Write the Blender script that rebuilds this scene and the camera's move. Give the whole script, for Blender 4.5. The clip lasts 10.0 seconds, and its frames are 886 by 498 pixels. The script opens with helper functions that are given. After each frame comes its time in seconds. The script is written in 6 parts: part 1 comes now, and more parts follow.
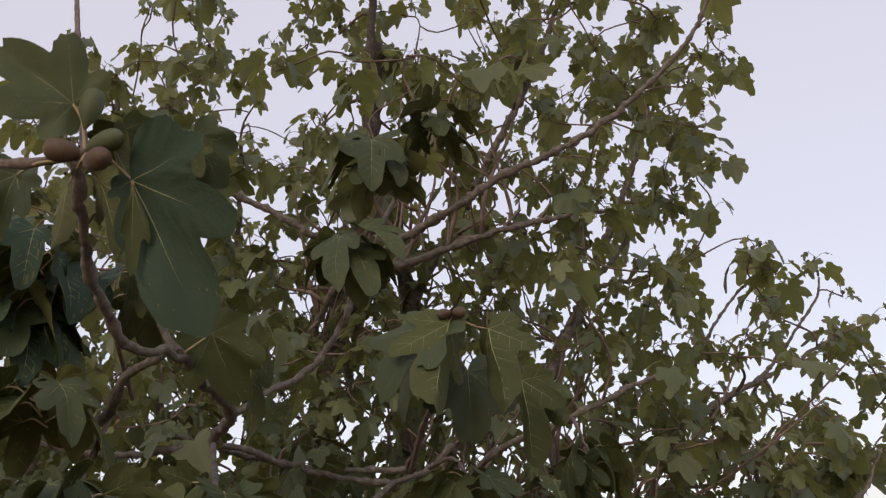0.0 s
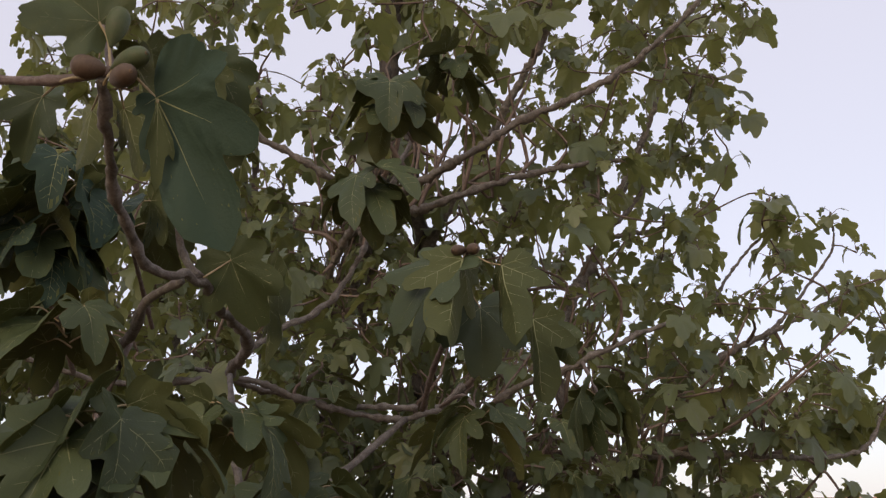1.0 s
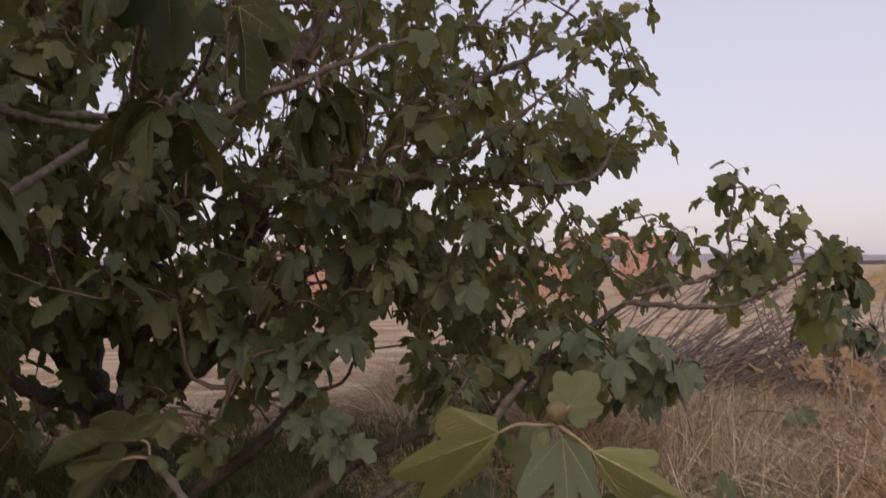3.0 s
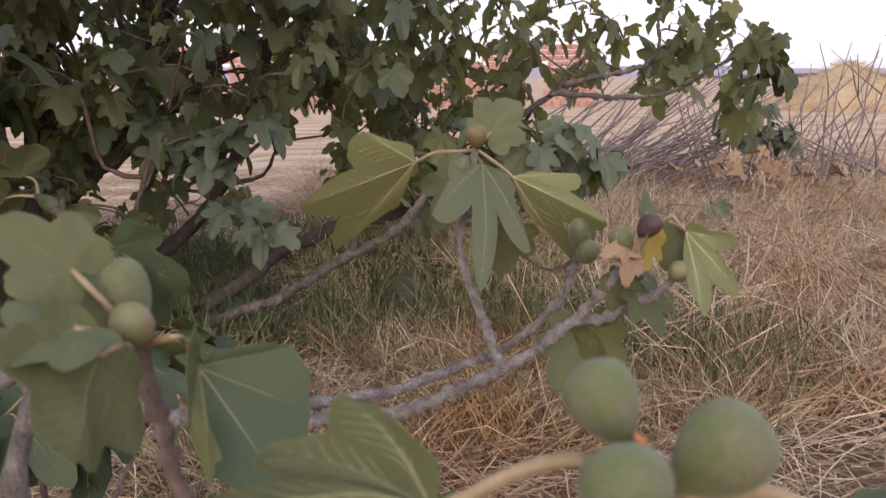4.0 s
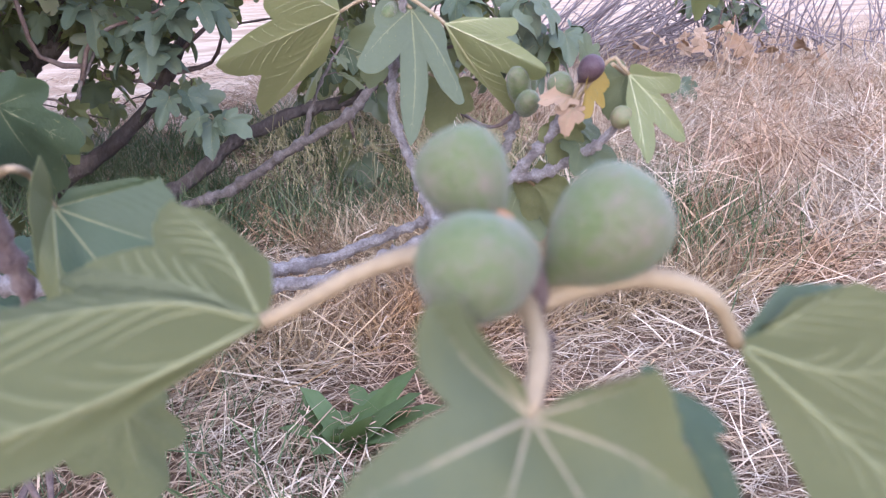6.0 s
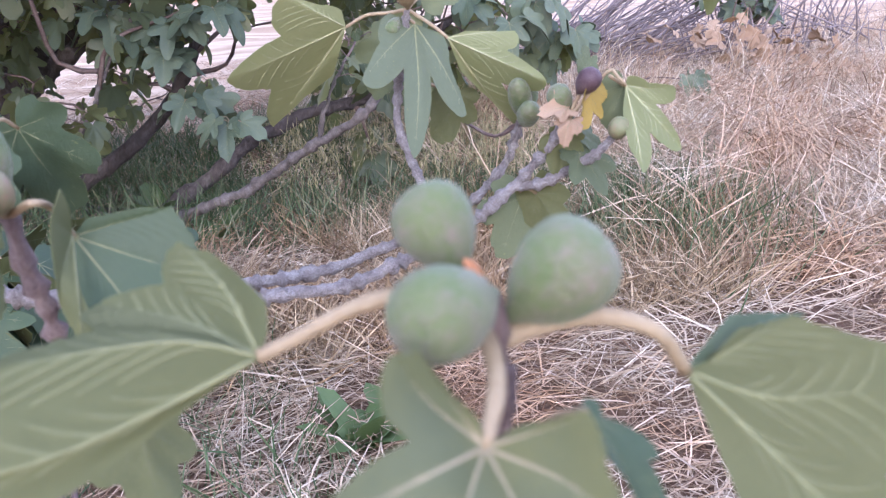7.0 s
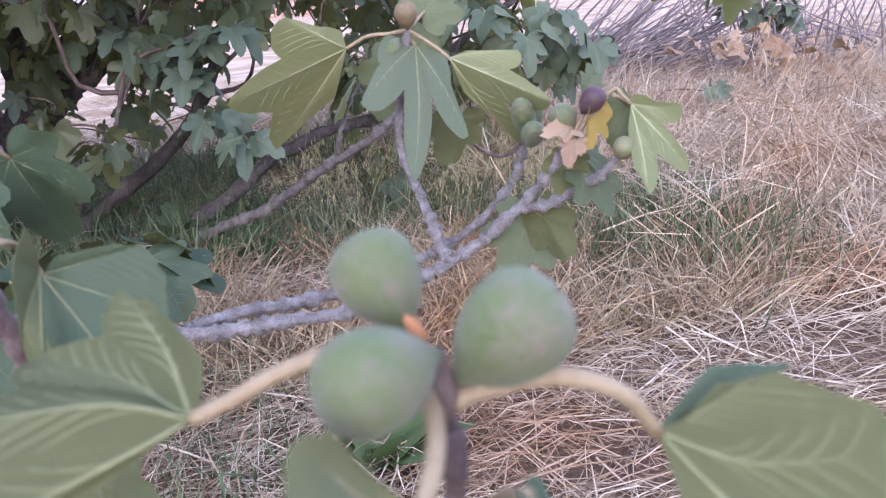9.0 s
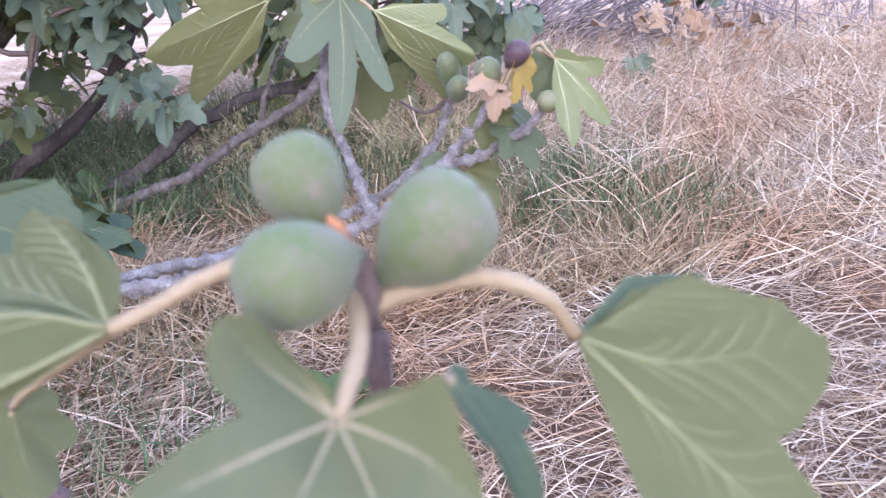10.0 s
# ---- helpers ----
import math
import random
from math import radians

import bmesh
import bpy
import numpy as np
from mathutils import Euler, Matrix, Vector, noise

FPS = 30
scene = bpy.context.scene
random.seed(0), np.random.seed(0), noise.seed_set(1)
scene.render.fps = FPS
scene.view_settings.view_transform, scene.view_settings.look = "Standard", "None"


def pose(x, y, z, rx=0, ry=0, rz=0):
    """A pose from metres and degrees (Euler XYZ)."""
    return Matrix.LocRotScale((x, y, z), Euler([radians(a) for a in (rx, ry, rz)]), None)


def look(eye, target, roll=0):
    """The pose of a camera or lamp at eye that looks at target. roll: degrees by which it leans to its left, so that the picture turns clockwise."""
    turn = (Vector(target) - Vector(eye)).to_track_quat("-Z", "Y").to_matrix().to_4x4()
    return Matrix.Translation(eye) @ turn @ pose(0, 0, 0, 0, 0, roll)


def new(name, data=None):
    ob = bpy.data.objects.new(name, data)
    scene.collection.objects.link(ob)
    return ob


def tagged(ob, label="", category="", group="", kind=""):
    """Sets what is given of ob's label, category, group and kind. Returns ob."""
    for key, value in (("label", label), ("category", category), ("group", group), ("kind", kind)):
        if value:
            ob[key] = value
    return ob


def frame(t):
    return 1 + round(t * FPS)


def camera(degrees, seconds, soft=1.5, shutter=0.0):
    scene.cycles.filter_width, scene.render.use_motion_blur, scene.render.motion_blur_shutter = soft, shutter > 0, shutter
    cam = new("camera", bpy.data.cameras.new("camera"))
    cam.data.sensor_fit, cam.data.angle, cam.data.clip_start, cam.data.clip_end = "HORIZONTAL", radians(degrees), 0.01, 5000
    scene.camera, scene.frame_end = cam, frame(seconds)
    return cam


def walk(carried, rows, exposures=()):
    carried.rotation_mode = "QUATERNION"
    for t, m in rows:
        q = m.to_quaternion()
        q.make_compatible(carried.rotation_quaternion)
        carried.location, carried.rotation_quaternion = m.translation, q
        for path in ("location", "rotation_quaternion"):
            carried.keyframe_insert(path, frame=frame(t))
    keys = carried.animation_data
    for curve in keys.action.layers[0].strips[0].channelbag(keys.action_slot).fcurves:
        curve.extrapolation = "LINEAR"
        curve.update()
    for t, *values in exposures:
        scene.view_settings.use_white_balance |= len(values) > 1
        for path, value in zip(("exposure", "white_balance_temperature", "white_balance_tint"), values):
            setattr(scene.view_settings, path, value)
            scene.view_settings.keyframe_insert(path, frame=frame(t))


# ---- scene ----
cam = camera(54.6, 10.0, 1.15, 0.2)
PATH = [
    (0, (0.166, 0.068, 1.565), (0.048, 1.931, 2.284), -1.6),
    (0.5, (0.171, 0.079, 1.525), (0.039, 1.959, 2.193), -0.8),
    (1, (0.164, 0.056, 1.507), (0.009, 1.951, 2.127), -0.0),
    (1.5, (0.198, 0.093, 1.478), (-0.006, 2.016, 1.987), 0.1),
    (2, (0.249, 0.121, 1.364), (0.057, 2.066, 1.786), 1.8),
    (2.5, (0.38, 0.212, 1.437), (0.513, 2.18, 1.763), 1.5),
    (3, (0.376, 0.333, 1.416), (0.717, 2.303, 1.459), -0.8),
    (3.2, (0.366, 0.34, 1.388), (0.753, 2.301, 1.328), 0.3),
    (4.3, (0.415, 0.4142, 1.2679), (0.9305, 2.287, 0.7916), -0.51),
    (4.5, (0.4137, 0.4098, 1.2573), (0.9376, 2.2688, 0.7377), -0.1),
    (5, (0.4457, 0.4312, 1.2356), (0.993, 2.2652, 0.6553), -1.91),
    (5.5, (0.4709, 0.4401, 1.2296), (1.0306, 2.2598, 0.6168), -2.38),
    (5.7, (0.4623, 0.4426, 1.2287), (1.0144, 2.2619, 0.6079), -2.02),
    (6.8, (0.4612, 0.4236, 1.2542), (0.9543, 2.2527, 0.613), -2.93),
    (7, (0.4692, 0.4135, 1.2573), (0.9651, 2.2418, 0.6159), -3.04),
    (7.5, (0.4735, 0.3967, 1.2724), (0.9579, 2.2345, 0.6499), -2.46),
    (8, (0.4935, 0.4089, 1.2707), (0.9762, 2.2516, 0.6613), -2.22),
    (8.5, (0.517, 0.4314, 1.2596), (0.9937, 2.2758, 0.6507), -4.02),
    (9, (0.5015, 0.4318, 1.26), (0.9456, 2.2849, 0.6527), -4.18),
    (9.5, (0.5004, 0.4337, 1.2334), (0.9651, 2.2718, 0.5966), -3.29),
    (10, (0.499, 0.424, 1.2402), (1.0966, 2.2084, 0.563), -2.72),
]
EXPOSURES = [(0, -0.18, 7000, 14), (1.5, 0.1, 6850, 14), (1.7, 0.33, 6700, 14), (2.0, 0.97, 6600, 16), (2.35, 0.65, 6400, 18), (2.5, 0.0, 6400, 22), (3.0, -0.5, 7000, 23), (3.2, -0.5, 7000, 22), (4.3, 0.6, 6150, 22), (5.0, 0.82, 5700, 22), (5.5, 1.12, 5300, 26), (7.0, 1.32, 5050, 26), (7.5, 1.32, 5050, 26), (8.0, 1.03, 5050, 26), (8.5, 1.08, 5050, 26), (9.0, 1.16, 5050, 26), (9.5, 1.25, 5000, 28), (10.0, 1.44, 5000, 26)]
cam.data.dof.use_dof, cam.data.dof.focus_distance, cam.data.dof.aperture_fstop = True, 2.4, 12.5
walk(cam, [(t, look(eye, target, roll)) for t, eye, target, roll in PATH], EXPOSURES)

# ---- daylight: a hazy evening sky with a low, veiled sun behind the viewer ----
world = bpy.data.worlds.new("evening_sky")
scene.world = world
world.use_nodes = True
wn, wl = world.node_tree.nodes, world.node_tree.links
sky = wn.new("ShaderNodeTexSky")
sky.sky_type = "NISHITA"
sky.sun_disc = False
sky.sun_elevation = radians(14)
sky.sun_rotation = radians(200)
sky.altitude = 400
sky.air_density = 1.0
sky.dust_density = 2.5
sky.ozone_density = 1.5
tint = wn.new("ShaderNodeMix")
tint.data_type = "RGBA"
tint.inputs[0].default_value = 0.6
tint.inputs[7].default_value = (5.9, 5.85, 6.7, 1)
wl.new(sky.outputs[0], tint.inputs[6])
wl.new(tint.outputs[2], wn["Background"].inputs[0])
wn["Background"].inputs[1].default_value = 0.19
sun_data = bpy.data.lights.new("sun", "SUN")
sun_data.energy, sun_data.angle, sun_data.color = 0.6, radians(25), (1.0, 0.9, 0.78)
sun_lamp = new("sun", sun_data)
sun_lamp.matrix_world = look((-3, -9, 4.2), (0, 0, 0))


# ---- node helpers and materials ----
def base_material(name):
    m = bpy.data.materials.new(name)
    m.use_nodes = True
    nt = m.node_tree
    return m, nt, nt.nodes["Principled BSDF"], nt.nodes["Material Output"]


def ramp(nt, fac, stops):
    r = nt.nodes.new("ShaderNodeValToRGB")
    while len(r.color_ramp.elements) < len(stops):
        r.color_ramp.elements.new(0.5)
    for e, (p, c) in zip(r.color_ramp.elements, stops):
        e.position, e.color = p, (*c, 1)
    nt.links.new(fac, r.inputs[0])
    return r.outputs[0]


def noise_node(nt, scale, detail=4, rough=0.6, vec=None, distortion=0.0):
    n = nt.nodes.new("ShaderNodeTexNoise")
    n.inputs["Scale"].default_value, n.inputs["Detail"].default_value = scale, detail
    n.inputs["Roughness"].default_value, n.inputs["Distortion"].default_value = rough, distortion
    if vec is not None:
        nt.links.new(vec, n.inputs["Vector"])
    return n.outputs["Fac"]


def coords(nt, kind="Object", scale=(1, 1, 1)):
    c, m = nt.nodes.new("ShaderNodeTexCoord"), nt.nodes.new("ShaderNodeMapping")
    m.inputs["Scale"].default_value = scale
    nt.links.new(c.outputs[kind], m.inputs[0])
    return m.outputs[0]


def math_node(nt, op, a, b):
    n = nt.nodes.new("ShaderNodeMath")
    n.operation = op
    for i, v in enumerate((a, b)):
        if hasattr(v, "links"):
            nt.links.new(v, n.inputs[i])
        else:
            n.inputs[i].default_value = v
    return n.outputs[0]


def mix(nt, fac, a, b, mode="MIX"):
    n = nt.nodes.new("ShaderNodeMix")
    n.data_type, n.blend_type = "RGBA", mode
    for i, v in ((0, fac), (6, a), (7, b)):
        if hasattr(v, "links"):
            nt.links.new(v, n.inputs[i])
        else:
            n.inputs[i].default_value = v if i == 0 else (*v, 1)
    return n.outputs[2]


def bump(nt, height, strength, distance, bsdf):
    b = nt.nodes.new("ShaderNodeBump")
    b.inputs["Strength"].default_value, b.inputs["Distance"].default_value = strength, distance
    nt.links.new(height, b.inputs["Height"])
    nt.links.new(b.outputs[0], bsdf.inputs["Normal"])


def leaf_material(name, tones, through_tone, amount, rough, island, patch=4.5, spec=0.35, share=(0.62, 0.42)):
    """Leaf skin: tones from dark to light, mottled, and some light through the blade."""
    m, nt, p, out = base_material(name)
    if island:
        rnd = nt.nodes.new("ShaderNodeNewGeometry").outputs["Random Per Island"]
    else:
        rnd = nt.nodes.new("ShaderNodeObjectInfo").outputs["Random"]
    vec = coords(nt)
    big, fine = noise_node(nt, patch, 3, 0.6, vec), noise_node(nt, 90, 4, 0.65, vec)
    f = math_node(nt, "ADD", math_node(nt, "MULTIPLY", rnd, share[0]), math_node(nt, "MULTIPLY", big, share[1]))
    col = ramp(nt, f, list(zip((0.18, 0.5, 0.8, 0.97), tones)))
    col = mix(nt, math_node(nt, "MULTIPLY", fine, 0.22), col, (0.03, 0.05, 0.02))
    nt.links.new(col, p.inputs["Base Color"])
    p.inputs["Roughness"].default_value = rough
    p.inputs["Specular IOR Level"].default_value = spec
    relief = math_node(nt, "ADD", math_node(nt, "MULTIPLY", fine, 0.35), noise_node(nt, 38, 3, 0.55, vec))
    bump(nt, relief, 0.35, 0.004, p)
    tr, ms = nt.nodes.new("ShaderNodeBsdfTranslucent"), nt.nodes.new("ShaderNodeMixShader")
    nt.links.new(mix(nt, 0.55, col, through_tone), tr.inputs[0])
    ms.inputs[0].default_value = amount
    nt.links.new(p.outputs[0], ms.inputs[1])
    nt.links.new(tr.outputs[0], ms.inputs[2])
    nt.links.new(ms.outputs[0], out.inputs[0])
    return m


def mottled(name, tones, scale, rough, bump_amt=0.3, bump_dist=0.004, stretch=(1, 1, 1), island=False, kind="Object", spec=0.3, fuzz=0.0):
    m, nt, p, out = base_material(name)
    vec = coords(nt, kind, stretch)
    a, b = noise_node(nt, scale, 5, 0.62, vec), noise_node(nt, scale * 7, 4, 0.6, vec)
    f = math_node(nt, "ADD", math_node(nt, "MULTIPLY", a, 0.65), math_node(nt, "MULTIPLY", b, 0.35))
    if island:
        rnd = nt.nodes.new("ShaderNodeNewGeometry").outputs["Random Per Island"]
        f = math_node(nt, "ADD", math_node(nt, "MULTIPLY", f, 0.45), math_node(nt, "MULTIPLY", rnd, 0.55))
    n = len(tones)
    lo, hi = (0.12, 0.85) if island else (0.3, 0.68)
    col = ramp(nt, f, [(lo + (hi - lo) * i / max(1, n - 1), c) for i, c in enumerate(tones)])
    nt.links.new(col, p.inputs["Base Color"])
    p.inputs["Roughness"].default_value = rough
    p.inputs["Specular IOR Level"].default_value = spec
    p.inputs["Sheen Weight"].default_value = fuzz
    bump(nt, b, bump_amt, bump_dist, p)
    return m


LEAF_TOP = leaf_material("leaf_upper_skin", [(0.056, 0.075, 0.034), (0.076, 0.1, 0.043), (0.104, 0.126, 0.052), (0.155, 0.162, 0.06)], (0.19, 0.21, 0.035), 0.3, 0.5, False)
LEAF_MID = leaf_material("leaf_green_skin", [(0.058, 0.088, 0.046), (0.08, 0.118, 0.058), (0.108, 0.148, 0.07), (0.155, 0.18, 0.08)], (0.19, 0.21, 0.035), 0.25, 0.5, False)
# The large leaf's own dark green; elsewhere it puts backlit shade into colour.
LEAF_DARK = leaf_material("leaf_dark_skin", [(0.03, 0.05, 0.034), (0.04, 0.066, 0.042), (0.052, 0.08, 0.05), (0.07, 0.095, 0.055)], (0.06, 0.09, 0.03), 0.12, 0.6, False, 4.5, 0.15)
LEAF_GREY = leaf_material("leaf_grey_skin", [(0.115, 0.14, 0.072), (0.14, 0.163, 0.084), (0.165, 0.187, 0.095), (0.2, 0.215, 0.105)], (0.2, 0.23, 0.06), 0.2, 0.55, False)
LEAF_OLIVE = leaf_material("leaf_olive_skin", [(0.08, 0.094, 0.034), (0.108, 0.12, 0.04), (0.14, 0.146, 0.048), (0.2, 0.19, 0.062)], (0.21, 0.205, 0.035), 0.32, 0.7, False)
LEAF_PALE = leaf_material("leaf_dusty_skin", [(0.12, 0.145, 0.07), (0.152, 0.176, 0.08), (0.185, 0.205, 0.09), (0.235, 0.245, 0.1)], (0.22, 0.25, 0.06), 0.22, 0.6, False)
LEAF_UNDER = leaf_material("leaf_under_skin", [(0.153, 0.164, 0.0675), (0.18, 0.19, 0.0774), (0.209, 0.214, 0.0882), (0.248, 0.245, 0.104)], (0.5, 0.505, 0.16), 0.4, 0.75, False, 16.0, 0.35, (0.25, 0.9))
LEAF_MASS = leaf_material("leaf_crown_skin", [(0.09, 0.122, 0.0765), (0.14, 0.169, 0.0828), (0.198, 0.214, 0.09), (0.306, 0.288, 0.104)], (0.34, 0.32, 0.06), 0.42, 0.4, True, 3.0, 0.5)
# Underside tones lifted: light coming through these leaves is put into the colour.
LEAF_UNDER_LIT = leaf_material("leaf_under_lit_skin", [(0.31, 0.335, 0.15), (0.355, 0.38, 0.17), (0.4, 0.415, 0.19), (0.45, 0.455, 0.215)], (0.66, 0.68, 0.26), 0.5, 0.7, False)
LEAF_SOFT = leaf_material("leaf_soft_skin", [(0.146, 0.168, 0.086), (0.172, 0.189, 0.0903), (0.215, 0.219, 0.0903), (0.292, 0.271, 0.0989)], (0.36, 0.36, 0.1), 0.3, 0.65, False, 26.0, 0.35, (0.15, 1.1))
# Lighter, greyer green: the sky's sheen on shaded leaves is put into the tones.
LEAF_SKYLIT = leaf_material("leaf_skylit_skin", [(0.115, 0.155, 0.0943), (0.155, 0.198, 0.117), (0.201, 0.241, 0.14), (0.265, 0.293, 0.167)], (0.23, 0.27, 0.07), 0.25, 0.45, False, 4.5, 0.45)
LEAF_YELLOW = leaf_material("leaf_yellow_skin", [(0.42, 0.3, 0.06), (0.5, 0.37, 0.08), (0.55, 0.41, 0.1), (0.58, 0.44, 0.12)], (0.7, 0.45, 0.05), 0.25, 0.6, False)
LEAF_DRY = leaf_material("leaf_dry_skin", [(0.36, 0.23, 0.13), (0.47, 0.32, 0.19), (0.56, 0.4, 0.25), (0.64, 0.49, 0.33)], (0.5, 0.33, 0.17), 0.2, 0.8, False)
VEIN = mottled("leaf_vein", [(0.215, 0.222, 0.098), (0.27, 0.272, 0.125)], 8, 0.6)
# Lighter veins to go with the underside whose colour carries light.
VEIN_PALE = mottled("leaf_pale_vein", [(0.4, 0.4, 0.2), (0.47, 0.465, 0.25)], 8, 0.6)
VEIN_TAN = mottled("leaf_tan_vein", [(0.33, 0.275, 0.165), (0.41, 0.35, 0.215)], 30, 0.65)
PETIOLE = mottled("petiole_skin", [(0.26, 0.195, 0.105), (0.35, 0.268, 0.152), (0.42, 0.335, 0.2)], 40, 0.65)
BARK = mottled("fig_bark", [(0.045, 0.036, 0.03), (0.09, 0.074, 0.064), (0.17, 0.148, 0.13)], 9, 0.85, 0.9, 0.02, (1, 1, 0.5))
TWIG_BARK = mottled("fig_twig_bark", [(0.07, 0.057, 0.047), (0.15, 0.128, 0.108), (0.27, 0.238, 0.21)], 34, 0.8, 0.9, 0.006)
CROWN_BARK = mottled("fig_crown_bark", [(0.09, 0.06, 0.047), (0.16, 0.115, 0.092), (0.25, 0.19, 0.155)], 20, 0.85, 0.5, 0.004)
BOUGH_BARK = mottled("fig_bough_bark", [(0.16, 0.135, 0.115), (0.33, 0.295, 0.265), (0.56, 0.525, 0.49)], 60, 0.85, 1.0, 0.008)
SHOOT_BARK = mottled("fig_shoot_bark", [(0.085, 0.058, 0.05), (0.165, 0.122, 0.105), (0.25, 0.2, 0.17)], 60, 0.8, 0.7, 0.004)
FIG_GREEN = mottled("fig_green_skin", [(0.085, 0.125, 0.038), (0.125, 0.158, 0.055), (0.165, 0.165, 0.09), (0.25, 0.185, 0.155)], 2.0, 0.6, 0.3, 0.012, fuzz=0.15)
# Green fig skin darkened: the backlit crown's shade is put into the colour.
FIG_SHADED = mottled("fig_shaded_green_skin", [(0.06, 0.085, 0.035), (0.085, 0.1, 0.045), (0.11, 0.1, 0.055)], 1.9, 0.6, 0.12, 0.01)
# Reddish brown fig skin, darkened in colour for the same backlit bough.
FIG_SHADED_RUSSET = mottled("fig_shaded_russet_skin", [(0.07, 0.045, 0.03), (0.105, 0.068, 0.045), (0.14, 0.095, 0.06)], 2, 0.6, 0.12, 0.01)
FIG_BLUSH = mottled("fig_blush_skin", [(0.15, 0.19, 0.08), (0.22, 0.2, 0.1), (0.28, 0.15, 0.11)], 1.6, 0.5, 0.12, 0.001)
FIG_PURPLE = mottled("fig_purple_skin", [(0.055, 0.03, 0.034), (0.09, 0.056, 0.058), (0.15, 0.112, 0.11)], 3, 0.5, 0.12, 0.001)
FIG_BROWN = mottled("fig_brown_skin", [(0.13, 0.1, 0.05), (0.2, 0.145, 0.075), (0.25, 0.21, 0.1)], 2, 0.6, 0.12, 0.001)
OSTIOLE = mottled("fig_eye", [(0.12, 0.075, 0.04), (0.2, 0.115, 0.06)], 80, 0.7)
BUD = mottled("dry_bud", [(0.42, 0.16, 0.06), (0.55, 0.25, 0.1)], 80, 0.6)


def straw_material(name, tones, patch_tone, amount):
    """Dry stems: each its own tone, and drifts of redder straw among the pale."""
    m, nt, p, out = base_material(name)
    vec = coords(nt)
    rnd = nt.nodes.new("ShaderNodeNewGeometry").outputs["Random Per Island"]
    drift, fleck = noise_node(nt, 1.3, 3, 0.55, vec), noise_node(nt, 30, 3, 0.6, vec)
    f = math_node(nt, "ADD", math_node(nt, "MULTIPLY", rnd, 0.8), math_node(nt, "MULTIPLY", fleck, 0.2))
    n = len(tones)
    col = ramp(nt, f, [(0.08 + 0.84 * i / (n - 1), c) for i, c in enumerate(tones)])
    k = math_node(nt, "MULTIPLY", ramp(nt, drift, [(0.45, (0, 0, 0)), (0.62, (1, 1, 1))]), amount)
    col = mix(nt, k, col, patch_tone, "MULTIPLY")
    nt.links.new(col, p.inputs["Base Color"])
    p.inputs["Roughness"].default_value = 0.6
    p.inputs["Specular IOR Level"].default_value = 0.15
    return m


STRAW = straw_material("dry_straw", [(0.202, 0.14, 0.0896), (0.426, 0.33, 0.218), (0.627, 0.521, 0.364), (0.784, 0.689, 0.526)], (0.84, 0.62, 0.47), 0.7)
STALK = straw_material("dry_grass_stalk", [(0.168, 0.112, 0.0616), (0.37, 0.28, 0.162), (0.605, 0.482, 0.302)], (0.85, 0.62, 0.42), 0.7)
GRASS = mottled("green_grass", [(0.045, 0.08, 0.03), (0.08, 0.122, 0.046), (0.14, 0.172, 0.08), (0.29, 0.265, 0.15)], 3, 0.6, 0.1, 0.002, island=True)
WEED = leaf_material("weed_leaf", [(0.1, 0.165, 0.05), (0.135, 0.2, 0.065), (0.175, 0.235, 0.085), (0.22, 0.27, 0.1)], (0.22, 0.33, 0.05), 0.25, 0.5, True)
STICK = mottled("dry_stick_bark", [(0.12, 0.09, 0.08), (0.25, 0.205, 0.19), (0.42, 0.365, 0.345)], 14, 0.85, 0.5, 0.005)
BRICK = mottled("red_clay_block", [(0.4, 0.2, 0.14), (0.5, 0.27, 0.2), (0.56, 0.33, 0.25)], 1.2, 0.85)
HEAP = mottled("straw_heap_skin", [(0.38, 0.27, 0.14), (0.52, 0.39, 0.22), (0.62, 0.49, 0.3)], 2.0, 0.9, 0.8, 0.08)
# Haze over the distance is put into the hills' pale lavender colour.
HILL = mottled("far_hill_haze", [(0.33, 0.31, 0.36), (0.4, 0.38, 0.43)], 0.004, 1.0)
HEDGE = mottled("far_hedge_leaves", [(0.09, 0.085, 0.085), (0.14, 0.125, 0.12)], 0.2, 0.9)


